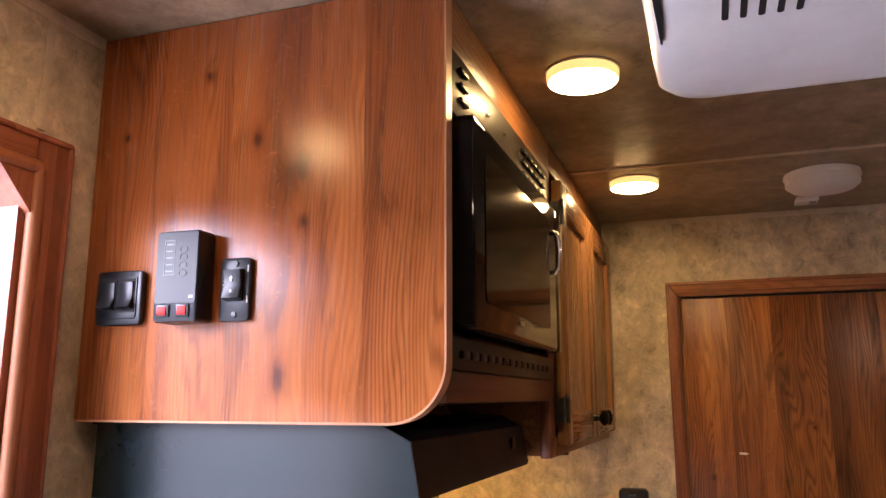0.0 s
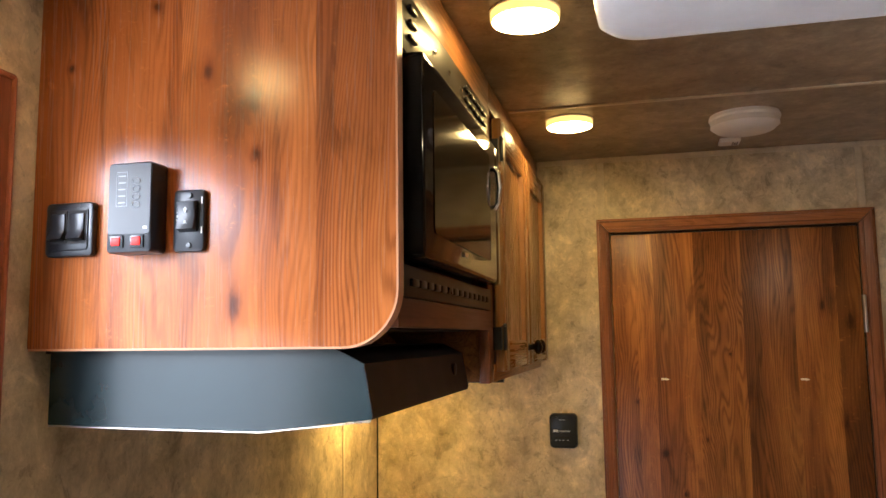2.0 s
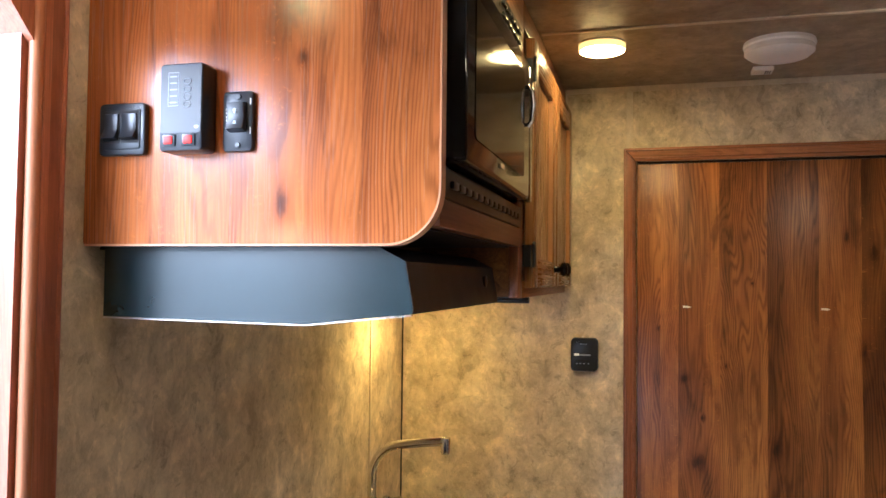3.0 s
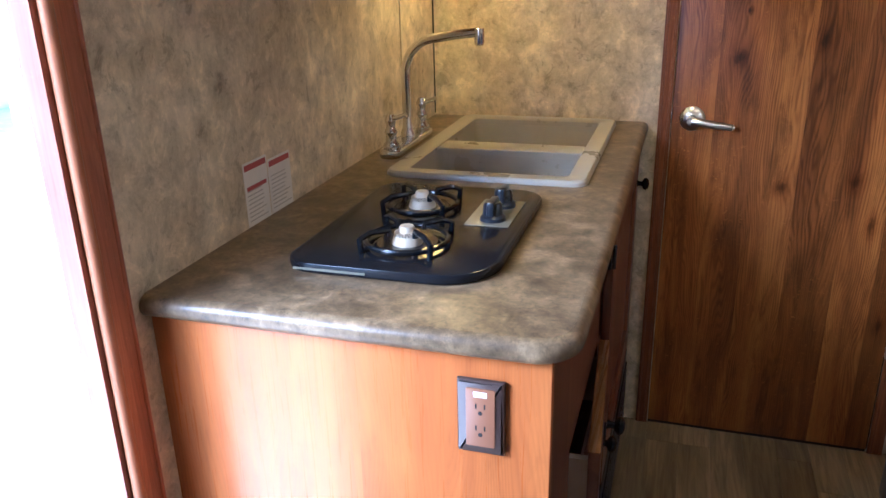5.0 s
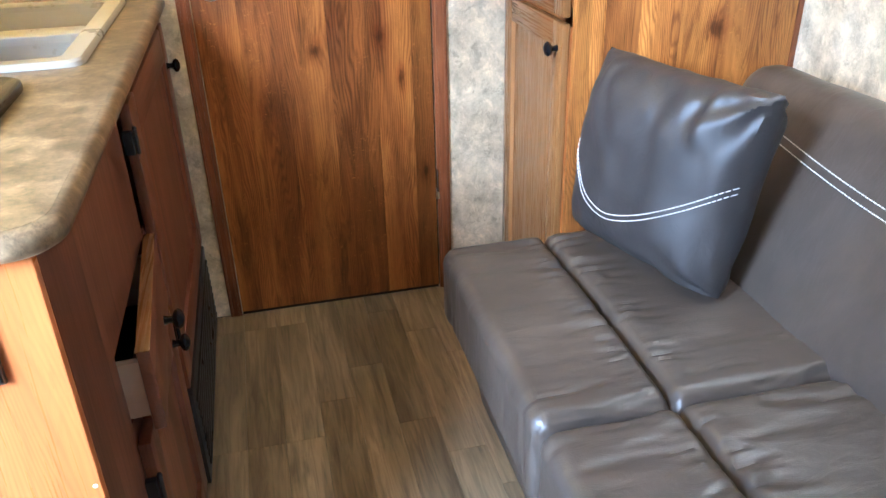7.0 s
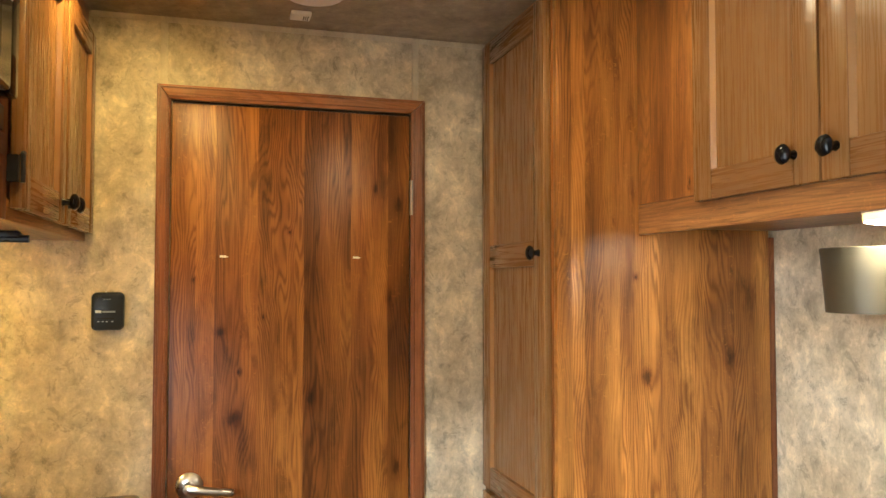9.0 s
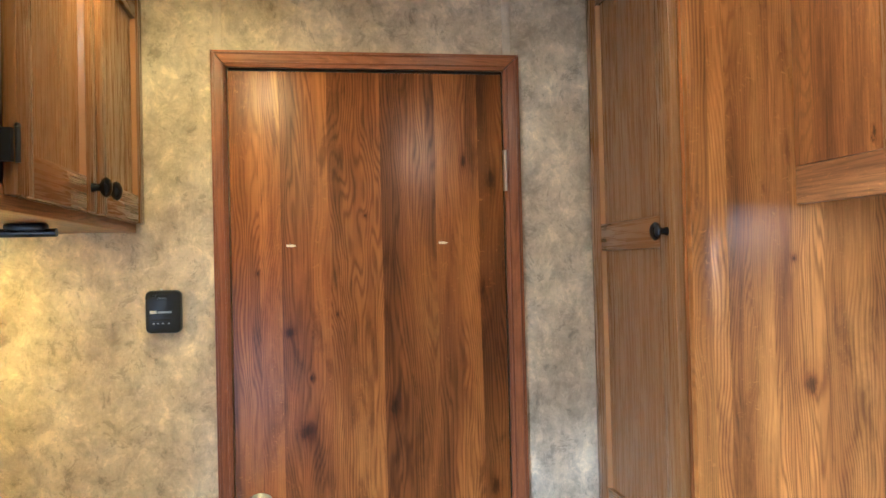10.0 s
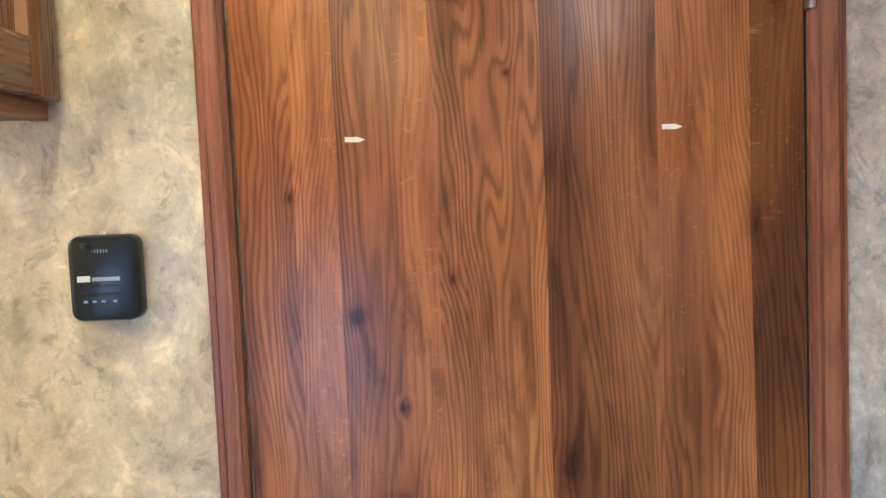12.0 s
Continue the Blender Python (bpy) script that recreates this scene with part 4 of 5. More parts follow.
def control_box():
    t = thing("tank_monitor", "black wall control box with two red switches", "control panel", (0.156, PY, 1.73))
    part("case", prism(rounded(0.1285, 0.186, 1.679, 1.782, (0.005,) * 4), "y", PY - 0.030, PY, 0.003), BLACK, t)
    part("face", prism(rounded(0.1305, 0.184, 1.700, 1.780, (0.003,) * 4), "y", PY - 0.0306, PY - 0.030), worn("dark_grey_face", (0.030, 0.034, 0.038), 0.5), t, "dark grey printed face")
    for x in (0.134, 0.160):
        part("red_switch", box(x + 0.003, x + 0.0145, PY - 0.0335, PY - 0.030, 1.6868, 1.6962, 0.0012), RED, part("switch_bezel", box(x, x + 0.0175, PY - 0.032, PY - 0.0301, 1.6845, 1.6985, 0.001), BLACK, t), "red rocker switch")
    for k in range(4):
        z = 1.733 + k * 0.009
        ring = [(0.166 + 0.005 * math.cos(a), PY - 0.0309, z + 0.0034 * math.sin(a)) for a in [i * math.pi / 6 for i in range(12)]]
        part("gauge_mark", tube(ring, 0.0005, 5, closed=True), MARK, t)
    for a0, a1, b0, b1 in ((0.1405, 0.1545, 1.7315, 1.7321), (0.1405, 0.1545, 1.7705, 1.7711), (0.1405, 0.1411, 1.7321, 1.7705), (0.1539, 0.1545, 1.7321, 1.7705)):
        part("print_frame", box(a0, a1, PY - 0.0309, PY - 0.0306, b0, b1), MARK, t)
    for k in range(5):
        part("print_bar", box(0.143, 0.152, PY - 0.0309, PY - 0.0306, 1.735 + k * 0.0076, 1.7365 + k * 0.0076), MARK, t)
    part("mark", box(0.176, 0.181, PY - 0.0309, PY - 0.0306, 1.705, 1.708), PRINT, t)


def slide_switch():
    t = thing("slide_out_switch", "black rocker switch plate with two arrows", "switch", (0.22, PY, 1.72))
    part("plate", prism(rounded(0.199, 0.238, 1.680, 1.751, (0.005,) * 4), "y", PY - 0.008, PY, 0.002), BLACK, t)
    for z in (1.687, 1.744):
        part("screw", lathe([(0, -0.0), (0.0035, -0.0005), (0.003, -0.002), (0, -0.0022)], (0.220, PY - 0.008, z), "y", 10), BLACK, t)
    part("rocker", prism([(PY - 0.008, 1.702), (PY - 0.018, 1.705), (PY - 0.014, 1.720), (PY - 0.017, 1.736), (PY - 0.008, 1.738)], "x", 0.208, 0.230, 0.001), BLACK, t)
    for z, s in ((1.7115, -1), (1.7265, 1)):
        part("arrow", prism([(0.216, z), (0.219, z + 0.0034 * s), (0.222, z), (0.2203, z), (0.2203, z - 0.003 * s), (0.2177, z - 0.003 * s), (0.2177, z)], "y", PY - 0.0164, PY - 0.0145), GREYP, t, "grey printed arrow")
    for k in range(6):
        part("print_bar", box(0.2035, 0.2048, PY - 0.0084, PY - 0.008, 1.706 + 0.0045 * k, 1.7088 + 0.0045 * k), PRINT, t)
    for z in (1.704, 1.738):
        part("print_bar", box(0.2345, 0.236, PY - 0.0084, PY - 0.008, z - 0.004, z + 0.004), PRINT, t)


switch_plate()
control_box()
slide_switch()


# ---------------------------------------------------------------- ceiling fixtures
def puck(name, x, y, z, r, mat, label):
    t = thing(name, label, "ceiling light", (x, y, z), "round lights")
    part("base_ring", lathe([(r * 0.90, 0.0), (r * 1.04, 0.0), (r * 1.04, -0.003), (r * 0.90, -0.003)], (x, y, z), "z", 36), WHITE, t)
    part("rim", lathe([(r * 0.96, -0.003), (r * 1.00, -0.003), (r * 1.015, -0.009), (r * 1.0, -0.015), (r * 0.96, -0.0155)], (x, y, z), "z", 36), RIMGLOW, t, "dim amber translucent rim")
    part("lens", lathe([(r * 0.955, -0.010), (r * 0.955, -0.0160), (r * 0.80, -0.0185), (r * 0.4, -0.020), (0, -0.0205)], (x, y, z), "z", 36), mat, t, "glowing warm lens")
    return t


puck("ceiling_light", 0.566, -0.995, H, 0.050, WARM, "round warm ceiling light switched on")
puck("ceiling_light", 0.580, -0.395, H, 0.050, WARM, "round warm ceiling light switched on")
puck("ceiling_light", 0.20, -1.60, H, 0.050, ENTRYL, "round warm ceiling light near the entry, switched on")
puck("ceiling_light", 1.28, -0.76, H, 0.054, PALE, "round pale ceiling light beside the wardrobe, switched on")
puck("under_cabinet_light", 0.12, -0.26, 1.502, 0.035, WARMDIM, "small warm light under the overhead cabinet")


def detector():
    t = thing("smoke_detector", "cream round smoke detector on the ceiling", "smoke detector", (0.950, -0.325, H))
    part("base", lathe([(0, 0), (0.072, 0), (0.074, -0.008), (0.072, -0.012)], (0.950, -0.325, H), "z", 40), CREAM, t)
    part("cover", lathe([(0.070, -0.0122), (0.071, -0.024), (0.060, -0.033), (0.03, -0.036), (0, -0.036)], (0.950, -0.325, H), "z", 40), CREAM, t)
    v = thing("ceiling_vent", "small cream ceiling clip near the partition wall", "vent", (0.942, -0.115, H))
    part("clip", box(0.918, 0.966, -0.14, -0.095, H - 0.012, H - 0.0005, 0.003), CREAM, v)
    for k in range(3):
        part("slot", box(0.948 + k * 0.005, 0.950 + k * 0.005, -0.132, -0.104, H - 0.0128, H - 0.0119), DARKIN, v)


detector()


def air_conditioner():
    t = thing("ceiling_air_conditioner", "white plastic ceiling air conditioner with slotted grille", "air conditioner", (1.0, -1.38, H))
    o = bmesh.new()
    prev = None
    for z, d, r in ((H - 0.001, 0.0, 0.03), (H - 0.06, 0.002, 0.035), (H - 0.092, 0.007, 0.042), (H - 0.104, 0.017, 0.048), (H - 0.109, 0.034, 0.05)):
        ring = [o.verts.new((x, y, z)) for x, y in rounded(0.668 + d, 1.33 - d, -1.70 + d, -1.092 - d, (r,) * 4, 8)]
        if prev:
            for k in range(len(ring)):
                j = (k + 1) % len(ring)
                o.faces.new((prev[k], prev[j], ring[j], ring[k]))
        else:
            o.faces.new(ring)
        prev = ring
    o.faces.new(prev)
    sh = part("shell", o, WHITE, t)
    zb = H - 0.109
    for x0 in (0.742, 1.15):
        for k in range(5):
            x = x0 + k * 0.0158
            part("slot", prism(rounded(x, x + 0.006, -1.46, -1.318, (0.003,) * 4, 4), "z", zb - 0.0006, zb + 0.004), DARKIN, sh, "dark grille slot")
    part("side_vent", prism([(0.683, -1.45), (0.690, -1.45), (0.6905, -1.34), (0.6875, -1.285), (0.6855, -1.285), (0.6845, -1.35)], "z", zb - 0.0008, zb + 0.012), DARKIN, sh, "dark tapered slot")
    part("knob", lathe([(0, 0), (0.006, -0.0005), (0.005, -0.004), (0, -0.0045)], (0.95, -1.30, zb), "z", 14), BLACK, sh)
    part("screw", lathe([(0, 0), (0.004, -0.0005), (0.003, -0.002), (0, -0.003)], (0.690, -1.33, H - 0.088), "z", 10), NICKEL, sh)


air_conditioner()


# ---------------------------------------------------------------- thermostat on the partition
def thermostat():
    t = thing("thermostat", "black slide thermostat on the mottled wall", "thermostat", (0.512, 0, 1.337))
    part("case", prism(rounded(0.477, 0.548, 1.293, 1.381, (0.012,) * 4), "y", -0.026, 0, 0.006), BLACK, t)
    part("slot", box(0.490, 0.522, -0.0266, -0.0255, 1.3685, 1.3715), DARKIN, t)
    part("slider", box(0.493, 0.499, -0.031, -0.0266, 1.368, 1.373, 0.0008), BLACK, t)
    part("ridge", box(0.4815, 0.5425, -0.0268, -0.0258, 1.3285, 1.3295), DARKIN, t)
    part("print_bar", box(0.487, 0.500, -0.0266, -0.026, 1.334, 1.340), PRINT, t)
    part("print_bar", box(0.502, 0.530, -0.0266, -0.026, 1.3345, 1.3385), GREYP, t)
    part("slot", box(0.490, 0.528, -0.0266, -0.0255, 1.3195, 1.3225), DARKIN, t)
    for x in (0.494, 0.503, 0.512, 0.524):
        part("print_bar", box(x - 0.002, x + 0.002, -0.0266, -0.026, 1.3125, 1.3150), GREYP, t)
    for k in range(6):
        part("tick", box(0.503 + 0.003 * k, 0.504 + 0.003 * k, -0.0266, -0.026, 1.3635, 1.3665), GREYP, t)
    part("lamp", box(0.505, 0.509, -0.008, -0.002, 1.381, 1.384), PRINT, t)


thermostat()


# ---------------------------------------------------------------- base cabinet and counter
BX = 0.556


def base_cabinet():
    c = thing("base_cabinet", "cherry wood kitchen base cabinet with ajar drawer", "cabinet", (0.28, -0.65, 0))
    part("end_panel", box(0.001, BX, PY, PY + 0.016, 0, 0.873, 0.0015), BASE_PANEL, c)
    car = box(0.001, 0.014, PY + 0.016, -0.001, 0, 0.86)
    box(0.014, BX - 0.02, PY + 0.016, -0.001, 0.04, 0.055, bm=car)
    box(0.014, BX - 0.02, -0.73, -0.715, 0.055, 0.86, bm=car)
    part("carcass", car, DARKIN, c)
    part("face_frame", box(BX - 0.018, BX, PY + 0.016, -1.105, 0, 0.873), CHERRY, c)
    part("face_frame", box(BX - 0.018, BX, -1.105, -0.735, 0.625, 0.873), CHERRY, c)
    part("face_frame", box(BX - 0.018, BX, -0.750, -0.690, 0, 0.625), CHERRY, c)
    part("face_frame", box(BX - 0.018, BX, -1.105, -0.750, 0.475, 0.510), CHERRY_Y, c)
    part("face_frame", box(BX - 0.018, BX, -1.105, -0.750, 0, 0.07), CHERRY_Y, c)
    part("face_frame", box(BX - 0.018, BX, -0.735, -0.001, 0.845, 0.873), CHERRY_Y, c)
    part("face_frame", box(BX - 0.018, BX, -0.690, -0.001, 0.245, 0.29), CHERRY_Y, c)
    part("face_frame", box(BX - 0.018, BX, -0.04, -0.001, 0.29, 0.845), CHERRY, c)
    dark = (CHERRY, CHERRY_Y)
    cab_door(c, BX, 1, -0.705, -0.030, 0.270, 0.850, 0.075, (), (-0.075, 0.757), -0.707, (0.785, 0.40), wood_of=dark)
    cab_door(c, BX, 1, -1.112, -0.742, 0.060, 0.480, 0.06, (), (-0.785, 0.430), -1.114, (0.40, 0.14), wood_of=dark)
    # drawer pulled out a little and hanging askew
    tw = Matrix.Translation((BX, -0.745, 0)) @ Matrix.Rotation(radians(3.8), 4, "Z") @ Matrix.Translation((-BX, 0.745, 0))
    dr = part("drawer", box(BX + 0.004, BX + 0.022, -1.115, -0.748, 0.503, 0.632, 0.003, turn=tw), CHERRY_Y, c, "drawer front pulled out a little")
    part("drawer_lip", box(BX + 0.0035, BX + 0.0225, -1.1155, -0.7475, 0.6318, 0.6338, 0.0006, turn=tw), DOORWOOD_Y, dr, "pale upper edge of the drawer front")
    part("drawer_box", box(0.10, BX + 0.004, -1.095, -1.083, 0.515, 0.605, turn=tw), BOXWOOD, dr, "pale plywood drawer side")
    part("drawer_box", box(0.10, BX + 0.004, -0.775, -0.765, 0.515, 0.605, turn=tw), BOXWOOD, dr)
    knob(BX + 0.040, -0.93, 0.567, 1, dr)
    # furnace grille under the sink door
    part("furnace_cover", box(BX + 0.001, BX + 0.018, -0.690, -0.012, 0.004, 0.243, 0.004), BLACK, c, "black furnace cover")
    for k in range(9):
        z = 0.035 + k * 0.021
        part("slat", box(BX + 0.018, BX + 0.023, -0.665, -0.04, z, z + 0.010, 0.002), BLACK, c)
    for z in (0.58, 0.40, 0.245):
        part("staple", lathe([(0, 0), (0.003, -0.0005), (0.002, -0.0016), (0, -0.002)], (BX - 0.006, PY, z), "y", 8), CHIP, c)


base_cabinet()

SX0, SX1, SY0, SY1 = 0.100, 0.512, -0.665, -0.040


def counter():
    t = thing("countertop", "mottled brown stone-look laminate countertop", "countertop", (0.29, -0.65, 0.873))
    z0, z1 = 0.8735, 0.905
    y0, x1 = -1.314, 0.590
    e = 0.0156
    part("near_slab", prism(rounded(0.001, x1 - e, y0 + e, -0.70, (0, 0.045, 0, 0), 10), "z", z0, z1), STONE, t)
    roll = [(0.002, y0 + e, z0 + e), (0.3, y0 + e, z0 + e)]
    for k in range(11):
        a = radians(-90 + 9 * k)
        roll.append((x1 - e - 0.045 + 0.045 * math.cos(a), y0 + e + 0.045 + 0.045 * math.sin(a), z0 + e))
    roll += [(x1 - e, -0.70, z0 + e), (x1 - e, -0.002, z0 + e)]
    part("rolled_edge", tube(roll, e + 0.0001, 16), STONE, t)
    for b in (box(0.001, SX0 + 0.015, -0.70, -0.001, z0, z1), box(SX1 - 0.015, x1 - e, -0.70, -0.001, z0, z1),
              box(SX0 + 0.015, SX1 - 0.015, -0.70, SY0 + 0.015, z0, z1), box(SX0 + 0.015, SX1 - 0.015, SY1 - 0.015, -0.001, z0, z1)):
        part("sink_surround", b, STONE, t)


counter()


def sink():
    t = thing("double_sink", "taupe double bowl drop-in kitchen sink", "sink", (0.31, -0.35, 0.905))
    bowls = ((0.142, 0.472, -0.352, -0.085), (0.142, 0.472, -0.628, -0.425))
    o = bmesh.new()
    loops = []
    for x0, x1, y0, y1, z, r in ((SX0, SX1, SY0, SY1, 0.9055, 0.030), (SX0 + 0.001, SX1 - 0.001, SY0 + 0.001, SY1 - 0.001, 0.913, 0.029),
                                 (SX0 + 0.005, SX1 - 0.005, SY0 + 0.005, SY1 - 0.005, 0.917, 0.026), (0.138, 0.476, -0.632, -0.081, 0.917, 0.020),
                                 (0.142, 0.472, -0.628, -0.085, 0.914, 0.018), (0.1425, 0.4715, -0.6275, -0.0855, 0.900, 0.018)):
        loops.append([o.verts.new((x, y, z)) for x, y in rounded(x0, x1, y0, y1, (r,) * 4, 6)])
    for p, q in zip(loops, loops[1:]):
        for k in range(len(p)):
            j = (k + 1) % len(p)
            o.faces.new((p[k], p[j], q[j], q[k]))
    part("rim", o, SINKM, t)
    part("divider", box(0.1412, 0.4728, -0.4256, -0.3514, 0.76, 0.9145, 0.006), SINKM, t)
    for a, b, c, d in bowls:
        q = bmesh.new()
        prev = None
        for z, e, r in ((0.910, 0.0, 0.02), (0.80, 0.006, 0.03), (0.765, 0.018, 0.04), (0.757, 0.045, 0.04)):
            ring = [q.verts.new((x, y, z)) for x, y in rounded(a + e, b - e, c + e, d - e, (r,) * 4, 5)]
            if prev:
                for k in range(len(ring)):
                    j = (k + 1) % len(ring)
                    q.faces.new((prev[k], prev[j], ring[j], ring[k]))
            prev = ring
        q.faces.new(prev)
        bowl = part("bowl", q, SINKM, t)
        part("drain", lathe([(0, 0.0), (0.03, 0.0), (0.033, 0.003), (0.02, 0.002), (0, 0.001)], ((a + b) / 2, (c + d) / 2, 0.758), "z", 20), CHROME, bowl)


sink()


def faucet():
    t = thing("kitchen_faucet", "chrome gooseneck faucet with two lever taps", "faucet", (0.06, -0.36, 0.905))
    part("deck_plate", prism(rounded(0.035, 0.085, -0.535, -0.265, (0.024,) * 4), "z", 0.9052, 0.926, 0.005), CHROME, t)
    arc = [(0.058, -0.39, 0.925), (0.058, -0.39, 1.07)]
    for k in range(1, 9):
        a = radians(k * 9.5)
        arc.append((0.058 + 0.085 * (1 - math.cos(a)), -0.39 - 0.012 * k / 8, 1.07 + 0.085 * math.sin(a)))
    arc += [(0.185, -0.405, 1.162), (0.238, -0.407, 1.168)]
    sp = tube(arc, 0.0105, 14)
    lathe([(0, 0), (0.017, 0), (0.017, 0.012), (0.012, 0.022), (0.0105, 0.05), (0, 0.05)], (0.058, -0.39, 0.926), "z", 18, bm=sp)
    spout = part("spout", sp, CHROME, t)
    part("aerator", lathe([(0, 0.012), (0.0115, 0.012), (0.0115, -0.018), (0.009, -0.024), (0, -0.024)], (0.238, -0.407, 1.164), "z", 16), CHROME, spout)
    for y in (-0.505, -0.292):
        tp = part("tap", lathe([(0, 0), (0.018, 0), (0.019, 0.006), (0.012, 0.016), (0.0115, 0.03), (0.015, 0.036), (0.010, 0.046), (0.010, 0.055), (0.0135, 0.062), (0.008, 0.075), (0, 0.078)], (0.06, y, 0.926), "z", 18), CHROME, t)
        part("lever", tube([(0.052, y, 0.99), (0.078, y - 0.004, 0.995), (0.100, y - 0.008, 1.003)], [0.006, 0.005, 0.0055], 10), CHROME, tp)


faucet()


def cooktop():
    t = thing("gas_cooktop", "black two-burner gas cooktop on the counter", "cooktop", (0.28, -0.94, 0.905))
    part("top", prism(rounded(0.142, 0.452, -1.182, -0.752, (0.045, 0.085, 0.05, 0.04), 8), "z", 0.9055, 0.922, 0.005), ENAMEL, t)
    part("front_strip", box(0.165, 0.275, -1.1832, -1.1822, 0.9115, 0.9150), PLATE, t, "dull silver trim strip")
    for x, y, r in ((0.300, -1.075, 0.062), (0.264, -0.897, 0.060)):
        b = part("burner", lathe([(0, 0), (0.0235, 0), (0.0225, 0.006), (0.0195, 0.015), (0.0, 0.015)], (x, y, 0.922), "z", 32), BURNER, t, "pale cast burner head")
        teeth = bmesh.new()
        for k in range(26):
            a = k * math.tau / 26
            m = Matrix.Translation((x, y, 0)) @ Matrix.Rotation(a, 4, "Z")
            tooth = box(0.0115, 0.0190, -0.0013, 0.0013, 0.9365, 0.9415)
            bmesh.ops.transform(tooth, matrix=m, verts=tooth.verts)
            merge(teeth, tooth)
        part("flame_ring", teeth, BURNER, b, "notched burner ring")
        part("cap", lathe([(0, 0.015), (0.0115, 0.015), (0.0115, 0.027), (0.0100, 0.029), (0, 0.0295)], (x, y, 0.922), "z", 24), BURNER, b)
        part("drip_bowl", lathe([(0.030, 0.002), (0.046, 0.0045), (0.052, 0.0005), (0.030, 0.0005)], (x, y, 0.922), "z", 32), ENAMEL, b)
        ring = [(x + r * math.cos(a), y + r * math.sin(a), 0.931) for a in [i * math.pi / 16 for i in range(32)]]
        g = tube(ring, 0.0042, 8, closed=True)
        for k in range(4):
            a = math.pi / 4 + k * math.pi / 2
            ca, sa = math.cos(a), math.sin(a)
            tube([(x + (r + 0.012) * ca, y + (r + 0.012) * sa, 0.9225), (x + (r + 0.014) * ca, y + (r + 0.014) * sa, 0.943), (x + (r - 0.004) * ca, y + (r - 0.004) * sa, 0.950), (x + 0.029 * ca, y + 0.029 * sa, 0.949), (x + 0.028 * ca, y + 0.028 * sa, 0.940)], 0.0048, 8, bm=g)
        part("grate", g, GRATE, t, "black wire pan grate")
    part("control_plate", box(0.358, 0.430, -0.972, -0.832, 0.9222, 0.924, 0.0008), PLATE, t, "silver control plate")
    for y in (-0.94, -0.865):
        k = lathe([(0, 0), (0.021, 0), (0.021, 0.006), (0.016, 0.010), (0.015, 0.026), (0.012, 0.030), (0, 0.030)], (0.398, y, 0.924), "z", 22)
        box(0.392, 0.404, y - 0.021, y + 0.021, 0.934, 0.958, 0.003, bm=k)
        part("knob", k, BLACK, t, "black control knob")


cooktop()


def outlet():
    t = thing("wall_outlet", "brown double power outlet in dark brown plate", "outlet", (0.4700, PY, 0.79))
    part("plate", prism(rounded(0.4400, 0.5010, 0.737, 0.842, (0.002,) * 4, 2), "y", PY - 0.009, PY, 0.005), BROWNF, t, "dark brown cover plate")
    ins = part("insert", prism(rounded(0.4520, 0.4890, 0.749, 0.831, (0.002,) * 4, 2), "y", PY - 0.0105, PY - 0.009, 0.0005), BROWNP, t, "brown receptacle")
    for z in (0.772, 0.803):
        for x in (0.4650, 0.4760):
            part("slot", box(x - 0.001, x + 0.001, PY - 0.0109, PY - 0.0104, z, z + 0.007), DARKIN, ins)
        part("slot", lathe([(0, 0), (0.0028, 0), (0.0028, -0.0006), (0, -0.0006)], (0.4705, PY - 0.0104, z - 0.006), "y", 10), DARKIN, ins)
    part("sticker", box(0.4620, 0.4790, PY - 0.0110, PY - 0.0104, 0.8195, 0.8265), PRINT, ins, "white sticker")


outlet()


def warning_label(y0, y1, z0, z1):
    t = thing("warning_label", "paper warning label with red heading beside the cooktop", "label", (0, (y0 + y1) / 2, z0), "warning labels")
    part("sheet", box(0.0003, 0.0013, y0, y1, z0, z1), LABEL, t)
    part("heading", box(0.0013, 0.0016, y0 + 0.003, y1 - 0.003, z1 - 0.014, z1 - 0.004), LABELR, t, "red heading bar")
    if y0 < -1.0:
        part("heading", box(0.0013, 0.0016, y0 + 0.006, y1 - 0.006, z1 - 0.048, z1 - 0.041), LABELR, t)
    rnd = random.Random(int(-y0 * 1000))
    for k in range(9):
        z = z0 + 0.008 + k * 0.0072
        if y0 < -1.0 and z1 - 0.050 < z < z1 - 0.038:
            continue
        part("text_line", box(0.0013, 0.0015, y0 + 0.006, y1 - 0.006 - rnd.uniform(0, 0.02), z, z + 0.0018), LABELG, t)


warning_label(-1.023, -0.948, 0.9055, 1.014)
warning_label(-0.944, -0.866, 0.9055, 1.003)


# ---------------------------------------------------------------- wardrobe and cabinets on the sofa side
WX, WY = 1.449, -0.457


